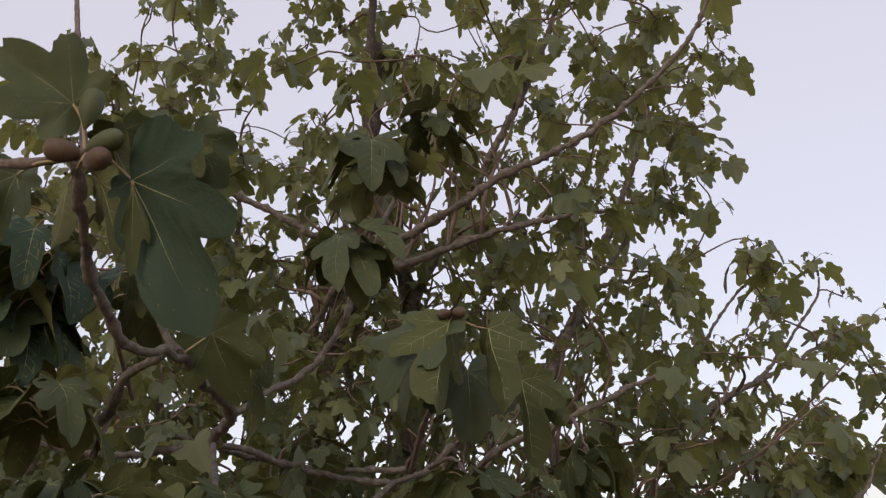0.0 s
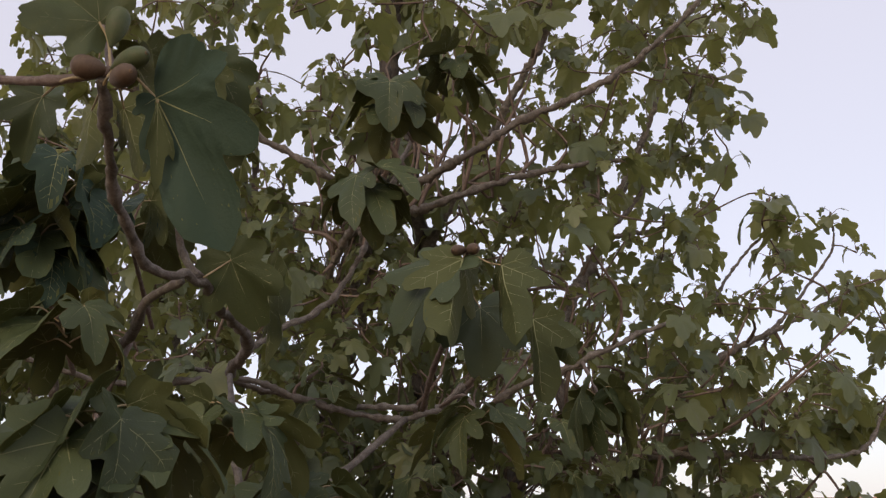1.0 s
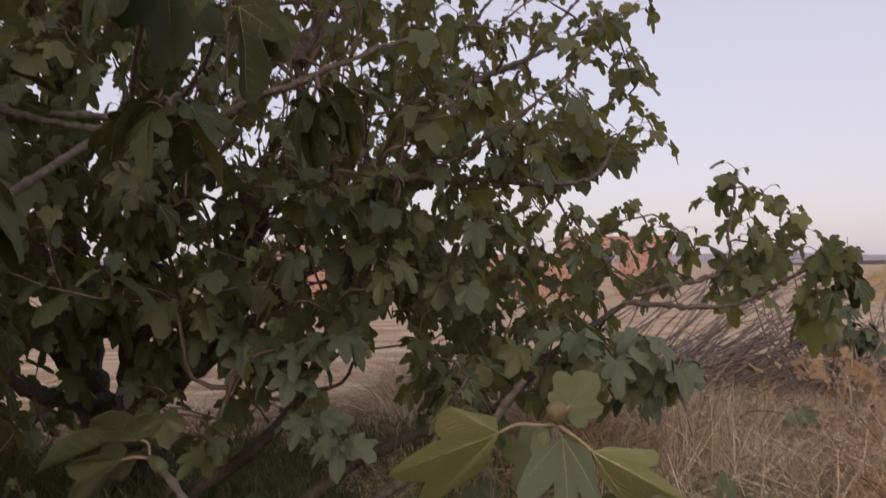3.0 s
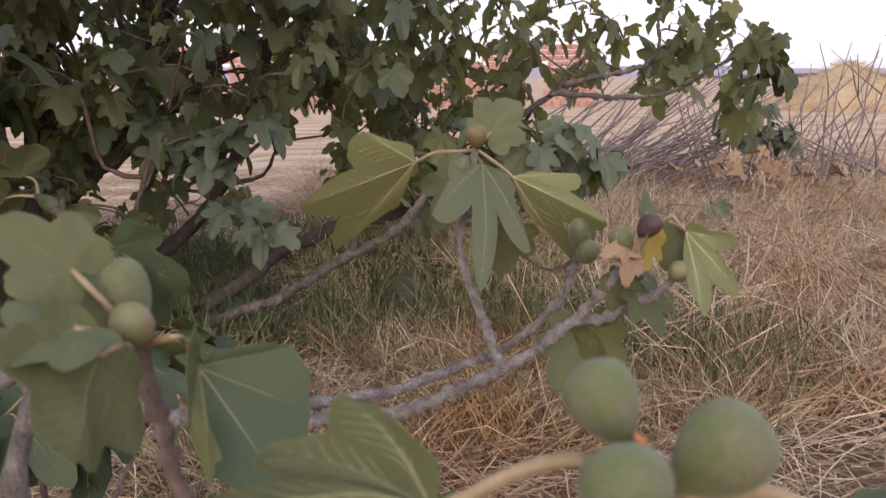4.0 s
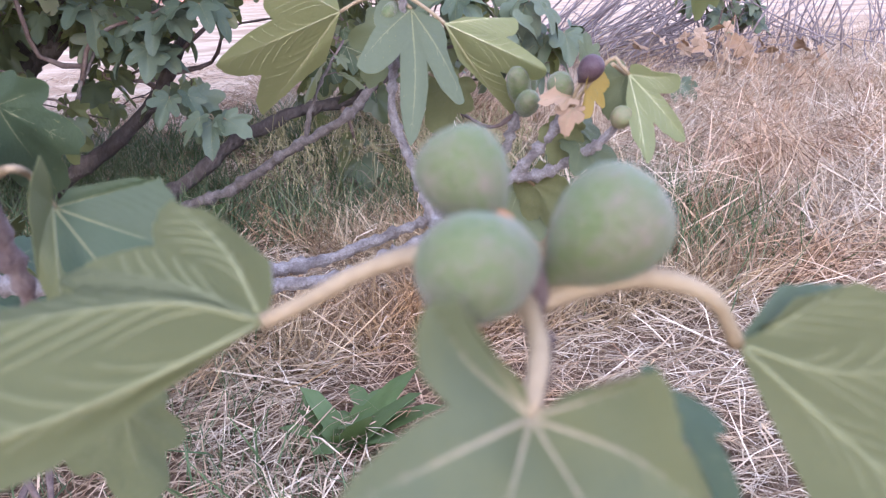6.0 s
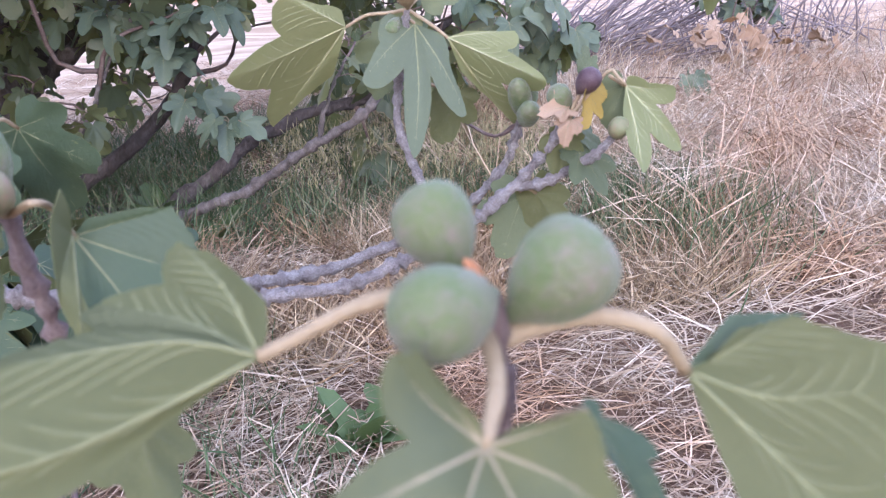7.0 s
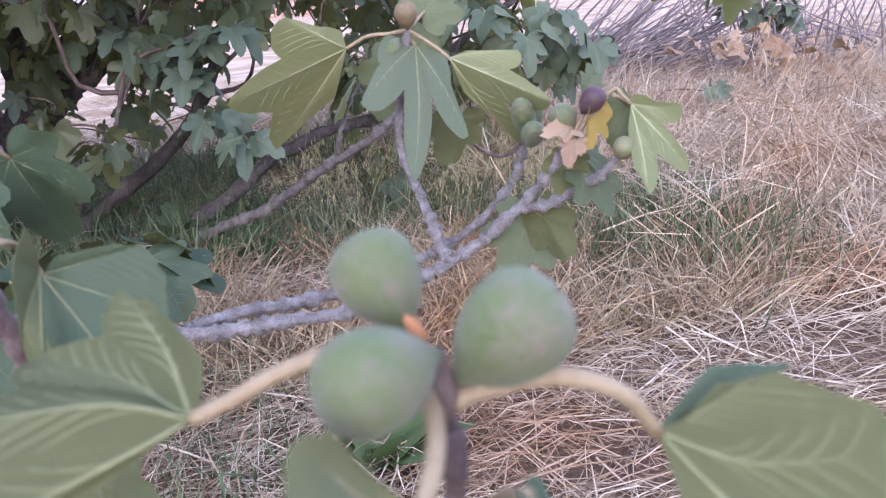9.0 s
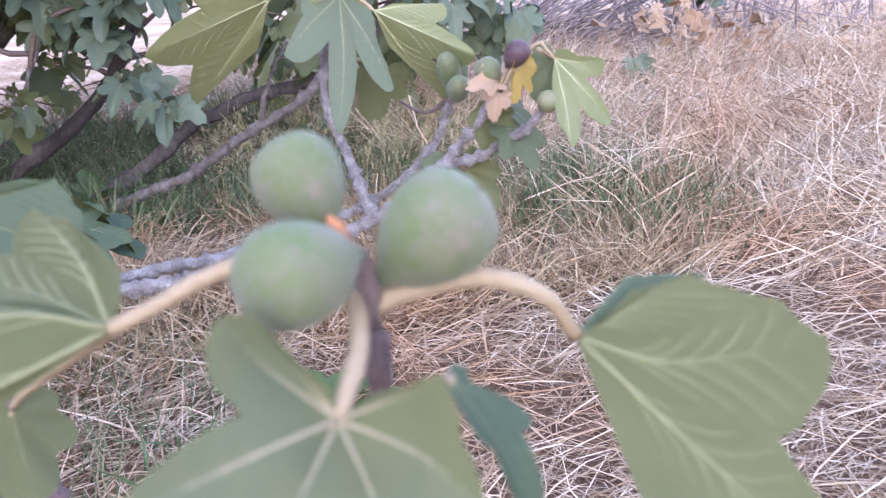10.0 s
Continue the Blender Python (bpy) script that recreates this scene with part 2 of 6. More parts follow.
def ground_material():
    m, nt, p, out = base_material("dry_field_soil")
    vec = coords(nt)
    fine, mid, big = noise_node(nt, 60, 6, 0.7, vec), noise_node(nt, 3.1, 8, 0.75, vec), noise_node(nt, 0.7, 4, 0.6, vec)
    soil = ramp(nt, fine, [(0.3, (0.085, 0.045, 0.032)), (0.55, (0.17, 0.1, 0.07)), (0.75, (0.26, 0.17, 0.12))])
    litter = ramp(nt, fine, [(0.3, (0.14, 0.09, 0.055)), (0.6, (0.28, 0.2, 0.12)), (0.8, (0.42, 0.32, 0.2))])
    near = mix(nt, ramp(nt, mid, [(0.25, (0.15, 0.15, 0.15)), (0.8, (1, 1, 1))]), soil, litter)
    # stubble rows of the harvested field beyond the tree
    wave = nt.nodes.new("ShaderNodeTexWave")
    wave.bands_direction = "Y"
    wave.inputs["Scale"].default_value, wave.inputs["Distortion"].default_value = 0.22, 16.0
    wave.inputs["Detail"].default_value, wave.inputs["Detail Scale"].default_value = 4, 1.4
    nt.links.new(vec, wave.inputs["Vector"])
    rows = ramp(nt, wave.outputs["Fac"], [(0.05, (0.4, 0.275, 0.165)), (0.5, (0.58, 0.43, 0.28)), (0.95, (0.74, 0.6, 0.41))])
    patch = noise_node(nt, 2.2, 6, 0.7, coords(nt, "Object", (0.5, 1.6, 1)))
    rows = mix(nt, ramp(nt, patch, [(0.35, (0.75, 0.75, 0.75)), (0.6, (0, 0, 0))]), rows, (0.45, 0.315, 0.195))
    rows = mix(nt, ramp(nt, big, [(0.4, (0, 0, 0)), (0.7, (0.8, 0.8, 0.8))]), rows, (0.56, 0.415, 0.27))
    sep = nt.nodes.new("ShaderNodeSeparateXYZ")
    nt.links.new(vec, sep.inputs[0])
    far = math_node(nt, "ADD", math_node(nt, "MULTIPLY", math_node(nt, "SUBTRACT", sep.outputs[1], 9.0), 0.35), math_node(nt, "MULTIPLY", mid, 0.6))
    col = mix(nt, ramp(nt, far, [(0.2, (0, 0, 0)), (0.8, (1, 1, 1))]), near, rows)
    nt.links.new(col, p.inputs["Base Color"])
    p.inputs["Roughness"].default_value = 0.95
    p.inputs["Specular IOR Level"].default_value = 0.1
    bump(nt, fine, 0.7, 0.02, p)
    return m


SOIL = ground_material()


# ---- mesh tools ----
class Build:
    """Collects vertices, faces and their material slots for one mesh."""

    def __init__(self):
        self.v, self.f, self.m, self.n = [], [], [], 0

    def add(self, verts, faces, slot=0):
        verts = np.asarray(verts, float)
        self.v.append(verts)
        self.f.extend([tuple(i + self.n for i in f) for f in faces])
        self.m.extend([slot] * len(faces))
        self.n += len(verts)

    def mesh(self, name, *materials):
        me = bpy.data.meshes.new(name)
        me.from_pydata(np.concatenate(self.v).tolist(), [], self.f)
        for mat in materials:
            me.materials.append(mat)
        me.polygons.foreach_set("material_index", self.m)
        me.polygons.foreach_set("use_smooth", [True] * len(self.f))
        me.update()
        return me


def world_of(ob):
    m = ob.matrix_basis.copy()
    return world_of(ob.parent) @ ob.matrix_parent_inverse @ m if ob.parent else m


def part(name, mesh, parent, label="", at=None):
    """Links a mesh as a part of a thing. Without a pose its vertices are in the world."""
    ob = new(name, mesh)
    ob.parent = parent
    ob.matrix_parent_inverse = world_of(parent).inverted()
    if at is not None:
        ob.matrix_basis = at
    return tagged(ob, label) if label else ob


def thing(name, place, label, category, group="", kind=""):
    e = new(name)
    e.empty_display_size = 0.05
    e.matrix_basis = Matrix.Translation(place)
    return tagged(e, label, category, group, kind)


def smooth_path(points, step):
    """Catmull-Rom through the points, sampled about every step metres."""
    p = np.asarray(points, float)
    if len(p) == 2:
        n = max(2, int(np.linalg.norm(p[1] - p[0]) / step) + 1)
        return p[0] + np.linspace(0, 1, n)[:, None] * (p[1] - p[0])
    q = np.vstack([2 * p[0] - p[1], p, 2 * p[-1] - p[-2]])
    out = []
    for i in range(1, len(q) - 2):
        a, b, c, d = q[i - 1 : i + 3]
        n = max(2, int(np.linalg.norm(c - b) / step) + 1)
        t = np.linspace(0, 1, n, endpoint=False)[:, None]
        out.append(0.5 * (2 * b + (c - a) * t + (2 * a - 5 * b + 4 * c - d) * t**2 + (3 * b - 3 * c + d - a) * t**3))
    return np.vstack([*out, p[-1]])


def tube(path, radii, sides=7, knots=0.0, rng=None):
    """A closed round tube along a path; knots makes it knobbly."""
    path = np.asarray(path, float)
    n = len(path)
    radii = np.interp(np.linspace(0, 1, n), np.linspace(0, 1, len(radii)), radii)
    if knots:
        radii = radii * (1 + knots * (rng.random(n) ** 3) * 1.6 + knots * 0.4 * (rng.random(n) - 0.5))
    tan = np.gradient(path, axis=0)
    tan /= np.linalg.norm(tan, axis=1, keepdims=True) + 1e-9
    ref = np.array([0.0, 0, 1]) if abs(tan[:, 2]).mean() < 0.8 else np.array([1.0, 0, 0])
    s = np.cross(tan, ref)
    s /= np.linalg.norm(s, axis=1, keepdims=True) + 1e-9
    u = np.cross(s, tan)
    a = np.linspace(0, 2 * np.pi, sides, endpoint=False)
    ring = path[:, None] + radii[:, None, None] * (np.cos(a)[None, :, None] * s[:, None] + np.sin(a)[None, :, None] * u[:, None])
    verts = np.vstack([ring.reshape(-1, 3), path[:1], path[-1:]])
    faces = []
    for i in range(n - 1):
        for j in range(sides):
            k = (j + 1) % sides
            faces.append((i * sides + j, i * sides + k, (i + 1) * sides + k, (i + 1) * sides + j))
    e0, e1 = n * sides, n * sides + 1
    for j in range(sides):
        k = (j + 1) % sides
        faces.append((e0, k, j))
        faces.append((e1, (n - 1) * sides + j, (n - 1) * sides + k))
    return verts, faces


def tube_mesh(name, material, path, radii, sides=8, step=0.03, knots=0.0, seed=0, wiggle=0.0):
    rng = np.random.default_rng(seed)
    pts = smooth_path(path, step)
    if wiggle and len(pts) > 4:
        w = rng.normal(0, wiggle, pts.shape)
        w = (w + np.roll(w, 1, 0) + np.roll(w, -1, 0)) / 2
        w[0] = w[-1] = 0
        pts = pts + w
    b = Build()
    b.add(*tube(pts, radii, sides, knots, rng))
    return b.mesh(name, material)


# ---- fig leaves ----
FIVE = [(0, 1.0, 33), (-43, 0.84, 31), (46, 0.8, 31), (-92, 0.55, 34), (95, 0.52, 34)]
THREE = [(0, 1.0, 42), (-51, 0.76, 42), (54, 0.72, 40), (-105, 0.5, 40), (105, 0.52, 40)]
BROAD = [(0, 1.0, 48), (-56, 0.8, 44), (58, 0.78, 44), (-112, 0.56, 40), (112, 0.56, 40)]
SLIM = [(0, 1.0, 27), (-40, 0.74, 24), (41, 0.78, 24), (-84, 0.48, 28), (82, 0.46, 28)]
LONG = [(0, 1.0, 30), (-46, 0.6, 26), (44, 0.64, 28), (-100, 0.36, 32), (100, 0.4, 32)]


def leaf_radius(theta, lobes, sinus, rng_phase, teeth):
    lo, hi = sinus if isinstance(sinus, tuple) else (sinus, sinus)
    r = np.where(theta < 0, lo, hi)
    for a, length, w in lobes:
        d = np.abs(theta - a) / (w * 1.15)
        r = np.maximum(r, np.where(d < 1, length * np.clip(1 - d**1.7, 0, 1) ** 0.72, 0))
    k = np.clip((165 - np.abs(theta)) / 40, 0, 1) ** 0.6
    wob = 1 + teeth * (np.sin(theta * 0.17 + rng_phase) + np.sin(theta * 0.43 + 2 * rng_phase) + 0.6 * np.sin(theta * 0.9 + 3 * rng_phase) + 0.35 * np.sin(theta * 2.1 + rng_phase) + 2.2 * (np.abs(np.sin(theta * 0.36 + rng_phase)) - 0.64))
    return r * k * wob


class Blade:
    """The shape of one leaf blade: flat outline in x, y (tip at +y, length 1), height from folding, drooping and waving."""

    def __init__(self, lobes, sinus=0.4, droop=0.25, fold=0.15, wave=0.05, cup=0.0, twist=0.0, seed=0, teeth=0.02, quilt=0.0):
        self.lobes, self.sinus, self.droop, self.fold = lobes, sinus, droop, fold
        self.wave, self.cup, self.twist, self.seed, self.teeth = wave, cup, twist, seed, teeth
        self.phase, self.quilt = seed * 1.7, quilt

    def height(self, x, y):
        r, a = np.hypot(x, y), np.arctan2(x, y)
        z = self.fold * np.abs(x) ** 1.15 - self.droop * r * np.abs(r) * (0.75 + 0.25 * np.cos(a)) + self.cup * r**2
        z += self.wave * r**1.5 * (np.sin(5 * a + self.phase) + 0.6 * np.sin(9 * a + 2.3 * self.phase))
        z = z + 0.014 * np.sin(8 * x + self.phase) * np.sin(7 * y + 2 * self.phase) + 0.008 * np.sin(15 * x - 11 * y + self.phase)
        if self.quilt:
            # soft swellings between the side veins of each lobe
            near = np.argmin([np.abs(np.degrees(a) - o) for o, *_ in self.lobes], axis=0)
            ax = np.radians(np.array([o for o, *_ in self.lobes], float))[near]
            t, d = r * np.cos(a - ax), np.abs(r * np.sin(a - ax))
            z = z + self.quilt * np.sin(np.pi * 8 * (t - 0.95 * d)) ** 2 * np.clip(d * 9, 0, 1) * np.clip(r * 3, 0, 1)
        return z + self.twist * x * y

    def outline(self, theta):
        return leaf_radius(theta, self.lobes, self.sinus, self.phase, self.teeth)

    def sheet(self, n, rings):
        theta = np.linspace(-164, 164, n)
        r = self.outline(theta)
        ux, uy = np.sin(np.radians(theta)), np.cos(np.radians(theta))
        k = np.linspace(0, 1, rings + 1)[1:, None]
        x, y = np.append(0, (k * r * ux).ravel()), np.append(0, (k * r * uy).ravel())
        v = np.stack([x, y, self.height(x, y)], 1)
        faces = []
        for j in range(n - 1):
            faces.append((0, 1 + j + 1, 1 + j))
            for i in range(rings - 1):
                a = 1 + i * n + j
                faces.append((a, a + 1, a + n + 1, a + n))
        return v, faces

    def solid(self, b, n=61, rings=5, thick=0.006):
        """Two skins, slot 0 above and slot 1 below, closed along the rim."""
        v, f = self.sheet(n, rings)
        b.add(v + [0, 0, thick / 2], f, 0)
        b.add(v - [0, 0, thick / 2], [t[::-1] for t in f], 1)
        rim = np.arange(n) + 1 + (rings - 1) * n
        e = np.vstack([v[rim] + [0, 0, thick / 2], v[rim] - [0, 0, thick / 2]])
        b.add(e, [(j, j + 1, n + j + 1, n + j) for j in range(n - 1)], 1)

    def veins(self, b, side=True, r0=0.016, sides=4):
        for a, length, w in self.lobes:
            top = float(self.outline(np.array([float(a)]))[0]) * 0.97
            d = np.array([np.sin(np.radians(a)), np.cos(np.radians(a))])
            t = np.linspace(0, top, 20)
            xy = t[:, None] * d
            z = self.height(xy[:, 0], xy[:, 1]) - 0.0006
            b.add(*tube(np.column_stack([xy, z]), [r0 * (0.6 + 0.4 * length), r0 * 0.22], sides))
            if not side:
                continue
            for i in range(1, 8):
                t0 = i / 8
                if t0 > top * 0.92:
                    break
                for s in (-1, 1):
                    ang = np.radians(a + s * 46.5)
                    e = np.array([np.sin(ang), np.cos(ang)])
                    run = 0.0
                    while run < 0.36:
                        q = t0 * d + (run + 0.03) * e
                        if np.hypot(*q) > 0.93 * float(self.outline(np.array([np.degrees(np.arctan2(*q))]))[0]):
                            break
                        near = min(abs((np.degrees(np.arctan2(*q)) - o)) for o, *_ in self.lobes if o != a)
                        if near < max(11, abs(np.degrees(np.arctan2(*q)) - a)):
                            break
                        run += 0.03
                    if run < 0.05:
                        continue
                    k = np.linspace(0, run, 11)
                    xy2 = t0 * d + k[:, None] * e
                    z2 = self.height(xy2[:, 0], xy2[:, 1]) - 0.0015
                    b.add(*tube(np.column_stack([xy2, z2]), [r0 * 0.4, r0 * 0.2], 4))


def leaf_pose(base, tip, up, size=None):
    """Pose of a leaf: base to tip, its upper face towards up."""
    base, tip = Vector(base), Vector(tip)
    y = tip - base
    length = size or y.length
    y = y.normalized()
    x = y.cross(Vector(up)).normalized()
    z = x.cross(y)
    m = Matrix((x, y, z)).transposed().to_4x4()
    return Matrix.Translation(base) @ m @ Matrix.Scale(length, 4)


def hero_leaf(parent, base, tip, up, blade, stalk=None, label="", top=None, under=None, n=73, rings=7, veins=True, stalk_r=(0.0024, 0.002), vein_r=0.0085):
    """One large leaf with its raised veins and its stalk, as parts of a shoot."""
    b = Build()
    blade.solid(b, n, rings)
    me = b.mesh("leaf", top or LEAF_TOP, under or LEAF_UNDER)
    ob = part("leaf", me, parent, label, at=leaf_pose(base, tip, up))
    if veins:
        bv = Build()
        blade.veins(bv, r0=vein_r)
        v = new("vein", bv.mesh("vein", VEIN))
        v.parent = ob
    if stalk:
        part("petiole", tube_mesh("petiole", PETIOLE, [*stalk, base], stalk_r, 8, 0.008), ob)
    return ob


class Fan:
    """A leaf as a fan of main veins: each runs from the base through its points to the tip of a lobe; sinus says how far the margin draws in between two."""

    def __init__(self, base, veins, sinus, seed=0, teeth=0.012, quilt=0.0012):
        self.b, self.sinus, self.teeth, self.quilt, self.phase = np.array(base, float), sinus, teeth, quilt, seed * 1.7
        self.v = [smooth_path([base, *v], 0.004) for v in veins]
        self.size = max(np.linalg.norm(v[-1] - self.b) for v in self.v)

    def along(self, i, a):
        """Points of vein i at the fractions a of its length."""
        p = self.v[i]
        k = np.asarray(a, float) * (len(p) - 1)
        j = np.clip(k.astype(int), 0, len(p) - 2)
        return p[j] + (k - j)[..., None] * (p[j + 1] - p[j])

    def at(self, i, s, a):
        s = np.asarray(s, float)
        p = self.along(i, a) * (1 - s)[..., None] + self.along(i + 1, a) * s[..., None]
        return self.b + (p - self.b) * self.arc(i, s)[..., None]

    def arc(self, i, s):
        """Rounds the straight line between two vein tips into an arc."""
        s = np.asarray(s, float)
        d0, d1 = self.v[i][-1] - self.b, self.v[i + 1][-1] - self.b
        l0, l1 = np.linalg.norm(d0), np.linalg.norm(d1)
        line = np.linalg.norm(d0 * (1 - s)[..., None] + d1 * s[..., None], axis=-1)
        return np.minimum((l0 * (1 - s) + l1 * s) / (line + 1e-9), 1.6)

    def margin(self, i, s):
        d = self.sinus[i] / float(self.arc(i, np.array(0.5)))
        wob = np.sin(9 * s + self.phase + i) + 0.7 * np.sin(23 * s + 2 * self.phase + 3 * i) + 0.5 * np.sin(41 * s + self.phase)
        return d + (1 - d) * (0.5 + 0.5 * np.cos(2 * np.pi * s)) ** 0.55 + self.teeth * wob * np.sin(np.pi * s) ** 0.5

    def swell(self, s, a):
        """Height of the soft swellings between the side veins."""
        n = np.minimum(s, 1 - s)
        return np.sin(np.pi * (a - 0.667 * n - 0.2) / 0.13) ** 2 * np.clip(n * 5, 0, 1) * np.clip(a * 3, 0, 1)

    def sheet(self, cols=20, rings=26):
        u = np.linspace(0, 1, rings + 1)[1:]
        rows, lift = [], []
        for i in range(len(self.v) - 1):
            s = np.linspace(0, 1, cols, endpoint=i == len(self.v) - 2)
            for k in s:
                a = u * self.margin(i, np.array(k))
                rows.append(self.at(i, np.full(rings, k), a))
                lift.append(self.swell(np.full(rings, k), a))
        grid, lift = np.array(rows), np.array(lift)
        n = np.cross(np.gradient(grid, axis=1), np.gradient(grid, axis=0))
        n /= np.linalg.norm(n, axis=2, keepdims=True) + 1e-12
        m = len(rows)
        v = np.vstack([self.b[None], grid.reshape(-1, 3)])
        nn = np.vstack([n[:, 0].mean(0)[None], n.reshape(-1, 3)])
        h = np.append(0, lift.ravel())
        f = []
        for c in range(m - 1):
            f.append((0, 1 + (c + 1) * rings, 1 + c * rings))
            for r in range(rings - 1):
                q = 1 + c * rings + r
                f.append((q, q + rings, q + rings + 1, q + 1))
        rim = [0] + [1 + r for r in range(rings)] + [1 + c * rings + rings - 1 for c in range(1, m)] + [1 + (m - 1) * rings + r for r in range(rings - 2, -1, -1)]
        return v, nn, h, f, rim

    def solid(self, b, face, thick=0.0006):
        v, n, h, f, rim = self.sheet()
        if n.mean(0) @ np.array(face) < 0:
            n = -n
        else:
            f = [t[::-1] for t in f]
        c = v + n * (h * self.quilt)[:, None]
        b.add(c + n * thick / 2, f, 0)
        b.add(c - n * thick / 2, [t[::-1] for t in f], 1)
        k = len(rim)
        b.add(np.vstack([c[rim] + n[rim] * thick / 2, c[rim] - n[rim] * thick / 2]), [(j, (j + 1) % k, k + (j + 1) % k, k + j) for j in range(k)], 1)

    def ribs(self, b, r0):
        for i in range(1, len(self.v) - 1):
            w = r0 * (0.5 + 0.5 * np.linalg.norm(self.v[i][-1] - self.b) / self.size)
            b.add(*tube(self.along(i, np.linspace(0, 0.97, 14)), [w, w * 0.6, w * 0.22], 6))
        for i in range(len(self.v) - 1):
            for j in range(6):
                for side in (0, 1):
                    if (i == 0 and side == 0) or (i == len(self.v) - 2 and side == 1):
                        continue
                    k = np.linspace(0, 1, 30)
                    n, a = 0.46 * k, 0.2 + 0.13 * j + 0.307 * k
                    ok = a < 0.96 * self.margin(i, n if side == 0 else 1 - n)
                    if ok.sum() < 6 or not ok[0]:
                        continue
                    end = 30 if ok.all() else int(np.argmin(ok))
                    if end < 5:
                        continue
                    n, a = n[:end:3], a[:end:3]
                    b.add(*tube(self.at(i, n if side == 0 else 1 - n, a), [r0 * 0.4, r0 * 0.24], 5))


def vein_leaf(parent, base, veins, sinus, face, stalk, label, top, under, seed, stalk_r=(0.0024, 0.002), ear=None):
    """A large leaf shaped by its main veins; face is the side to which its upper skin turns, ear a basal lobe turned back."""
    fan = Fan(base, veins, sinus, seed, quilt=0.01 * np.linalg.norm(np.array(veins[1][-1]) - np.array(base)))
    b = Build()
    fan.solid(b, face)
    if ear:
        Fan(base, ear, [1.0], seed + 1).solid(b, -np.array(face))
    ob = part("leaf", b.mesh("leaf", top, under), parent, label)
    bv = Build()
    fan.ribs(bv, min(0.0012, 0.0095 * fan.size) * (1.7 if top is LEAF_SOFT else 1.0))
    part("vein", bv.mesh("vein", VEIN_TAN if top is LEAF_SOFT else VEIN_PALE if under is LEAF_UNDER_LIT else VEIN), ob)
    if stalk:
        part("petiole", tube_mesh("petiole", PETIOLE, [*stalk, base], stalk_r, 10, 0.006, 0.06, seed), ob)
    return ob


def fig_mesh(name, skin, length=1.0, width=0.42, ribs=0.012, seed=0):
    """A fig: neck at the origin, swelling along +z to a flat crown with its eye. Slot 0 is the skin."""
    t = np.array([0, 0.04, 0.12, 0.22, 0.34, 0.46, 0.58, 0.7, 0.8, 0.88, 0.94, 0.98, 1.0])
    w = np.array([0.12, 0.17, 0.32, 0.56, 0.78, 0.92, 0.99, 1.0, 0.94, 0.81, 0.62, 0.36, 0.12])
    a = np.linspace(0, 2 * np.pi, 24, endpoint=False)
    rib = 1 + ribs * np.cos(a * 9 + seed)[None] * np.sin(np.pi * t)[:, None]
    r = width * w[:, None] * rib
    v = np.stack([r * np.cos(a), r * np.sin(a), np.repeat(t[:, None] * length, 24, 1)], 2).reshape(-1, 3)
    f = [(i * 24 + j, i * 24 + (j + 1) % 24, (i + 1) * 24 + (j + 1) % 24, (i + 1) * 24 + j) for i in range(12) for j in range(24)]
    v = np.vstack([v, [[0, 0, 0], [0, 0, length]]])
    f += [(312, (j + 1) % 24, j) for j in range(24)] + [(313, 288 + j, 288 + (j + 1) % 24) for j in range(24)]
    b = Build()
    b.add(v, f)
    return b.mesh(name, skin)


def eye_mesh():
    """The small scaly eye at the end of a fig."""
    b = Build()
    for i in range(7):
        a = i * 2 * np.pi / 7
        d, s = np.array([np.cos(a), np.sin(a), 0]), np.array([-np.sin(a), np.cos(a), 0])
        b.add([d * 0.07 - s * 0.03, d * 0.07 + s * 0.03, d * 0.02 + s * 0.015 + [0, 0, 0.035], d * 0.02 - s * 0.015 + [0, 0, 0.035]], [(0, 1, 2, 3)])
    return b.mesh("eye", OSTIOLE)


def fig(parent, neck, crown, width, skin, label="", eye=True, seed=0):
    """A fig from its neck to its crown, width metres across."""
    neck, crown = Vector(neck), Vector(crown)
    d = crown - neck
    me = fig_mesh("fig", skin, 1.0, width / 2 / d.length, seed=seed)
    m = Matrix.Translation(neck) @ d.to_track_quat("Z", "Y").to_matrix().to_4x4() @ Matrix.Scale(d.length, 4)
    ob = part("fig", me, parent, label, at=m)
    if eye:
        e = new("eye", EYE)
        e.parent = ob
        e.matrix_basis = Matrix.Translation((0, 0, 0.985)) @ Matrix.Scale(0.7, 4)
    return ob


EYE = eye_mesh()


# ---- the land ----
def spaced(lo, hi, n, bend):
    u = np.linspace(-1, 1, n)
    return (lo + hi) / 2 + (hi - lo) / 2 * np.sinh(bend * u) / np.sinh(bend)


def ground_height(x, y):
    """Small lumps near the tree, flat farther off."""
    near = np.exp(-((x - 1.5) ** 2 + (y - 4) ** 2) / 90)
    h = 0.02 * np.sin(x * 2.1 + 1.3 * np.sin(y * 1.7)) * np.cos(y * 1.9) + 0.012 * np.sin(5.3 * x + 2 * y) * np.sin(4.1 * y - x)
    return near * h


def build_ground():
    gx, gy = spaced(-3000, 3003, 150, 9.5), spaced(-3000, 3008, 150, 9.5)
    x, y = np.meshgrid(gx, gy, indexing="ij")
    v = np.stack([x, y, ground_height(x, y)], 2).reshape(-1, 3)
    n = len(gy)
    f = [(i * n + j, (i + 1) * n + j, (i + 1) * n + j + 1, i * n + j + 1) for i in range(len(gx) - 1) for j in range(n - 1)]
    b = Build()
    b.add(v, f)
    tagged(new("ground", b.mesh("ground", SOIL)), "dry reddish soil running into a harvested stubble field", "ground", kind="structure")


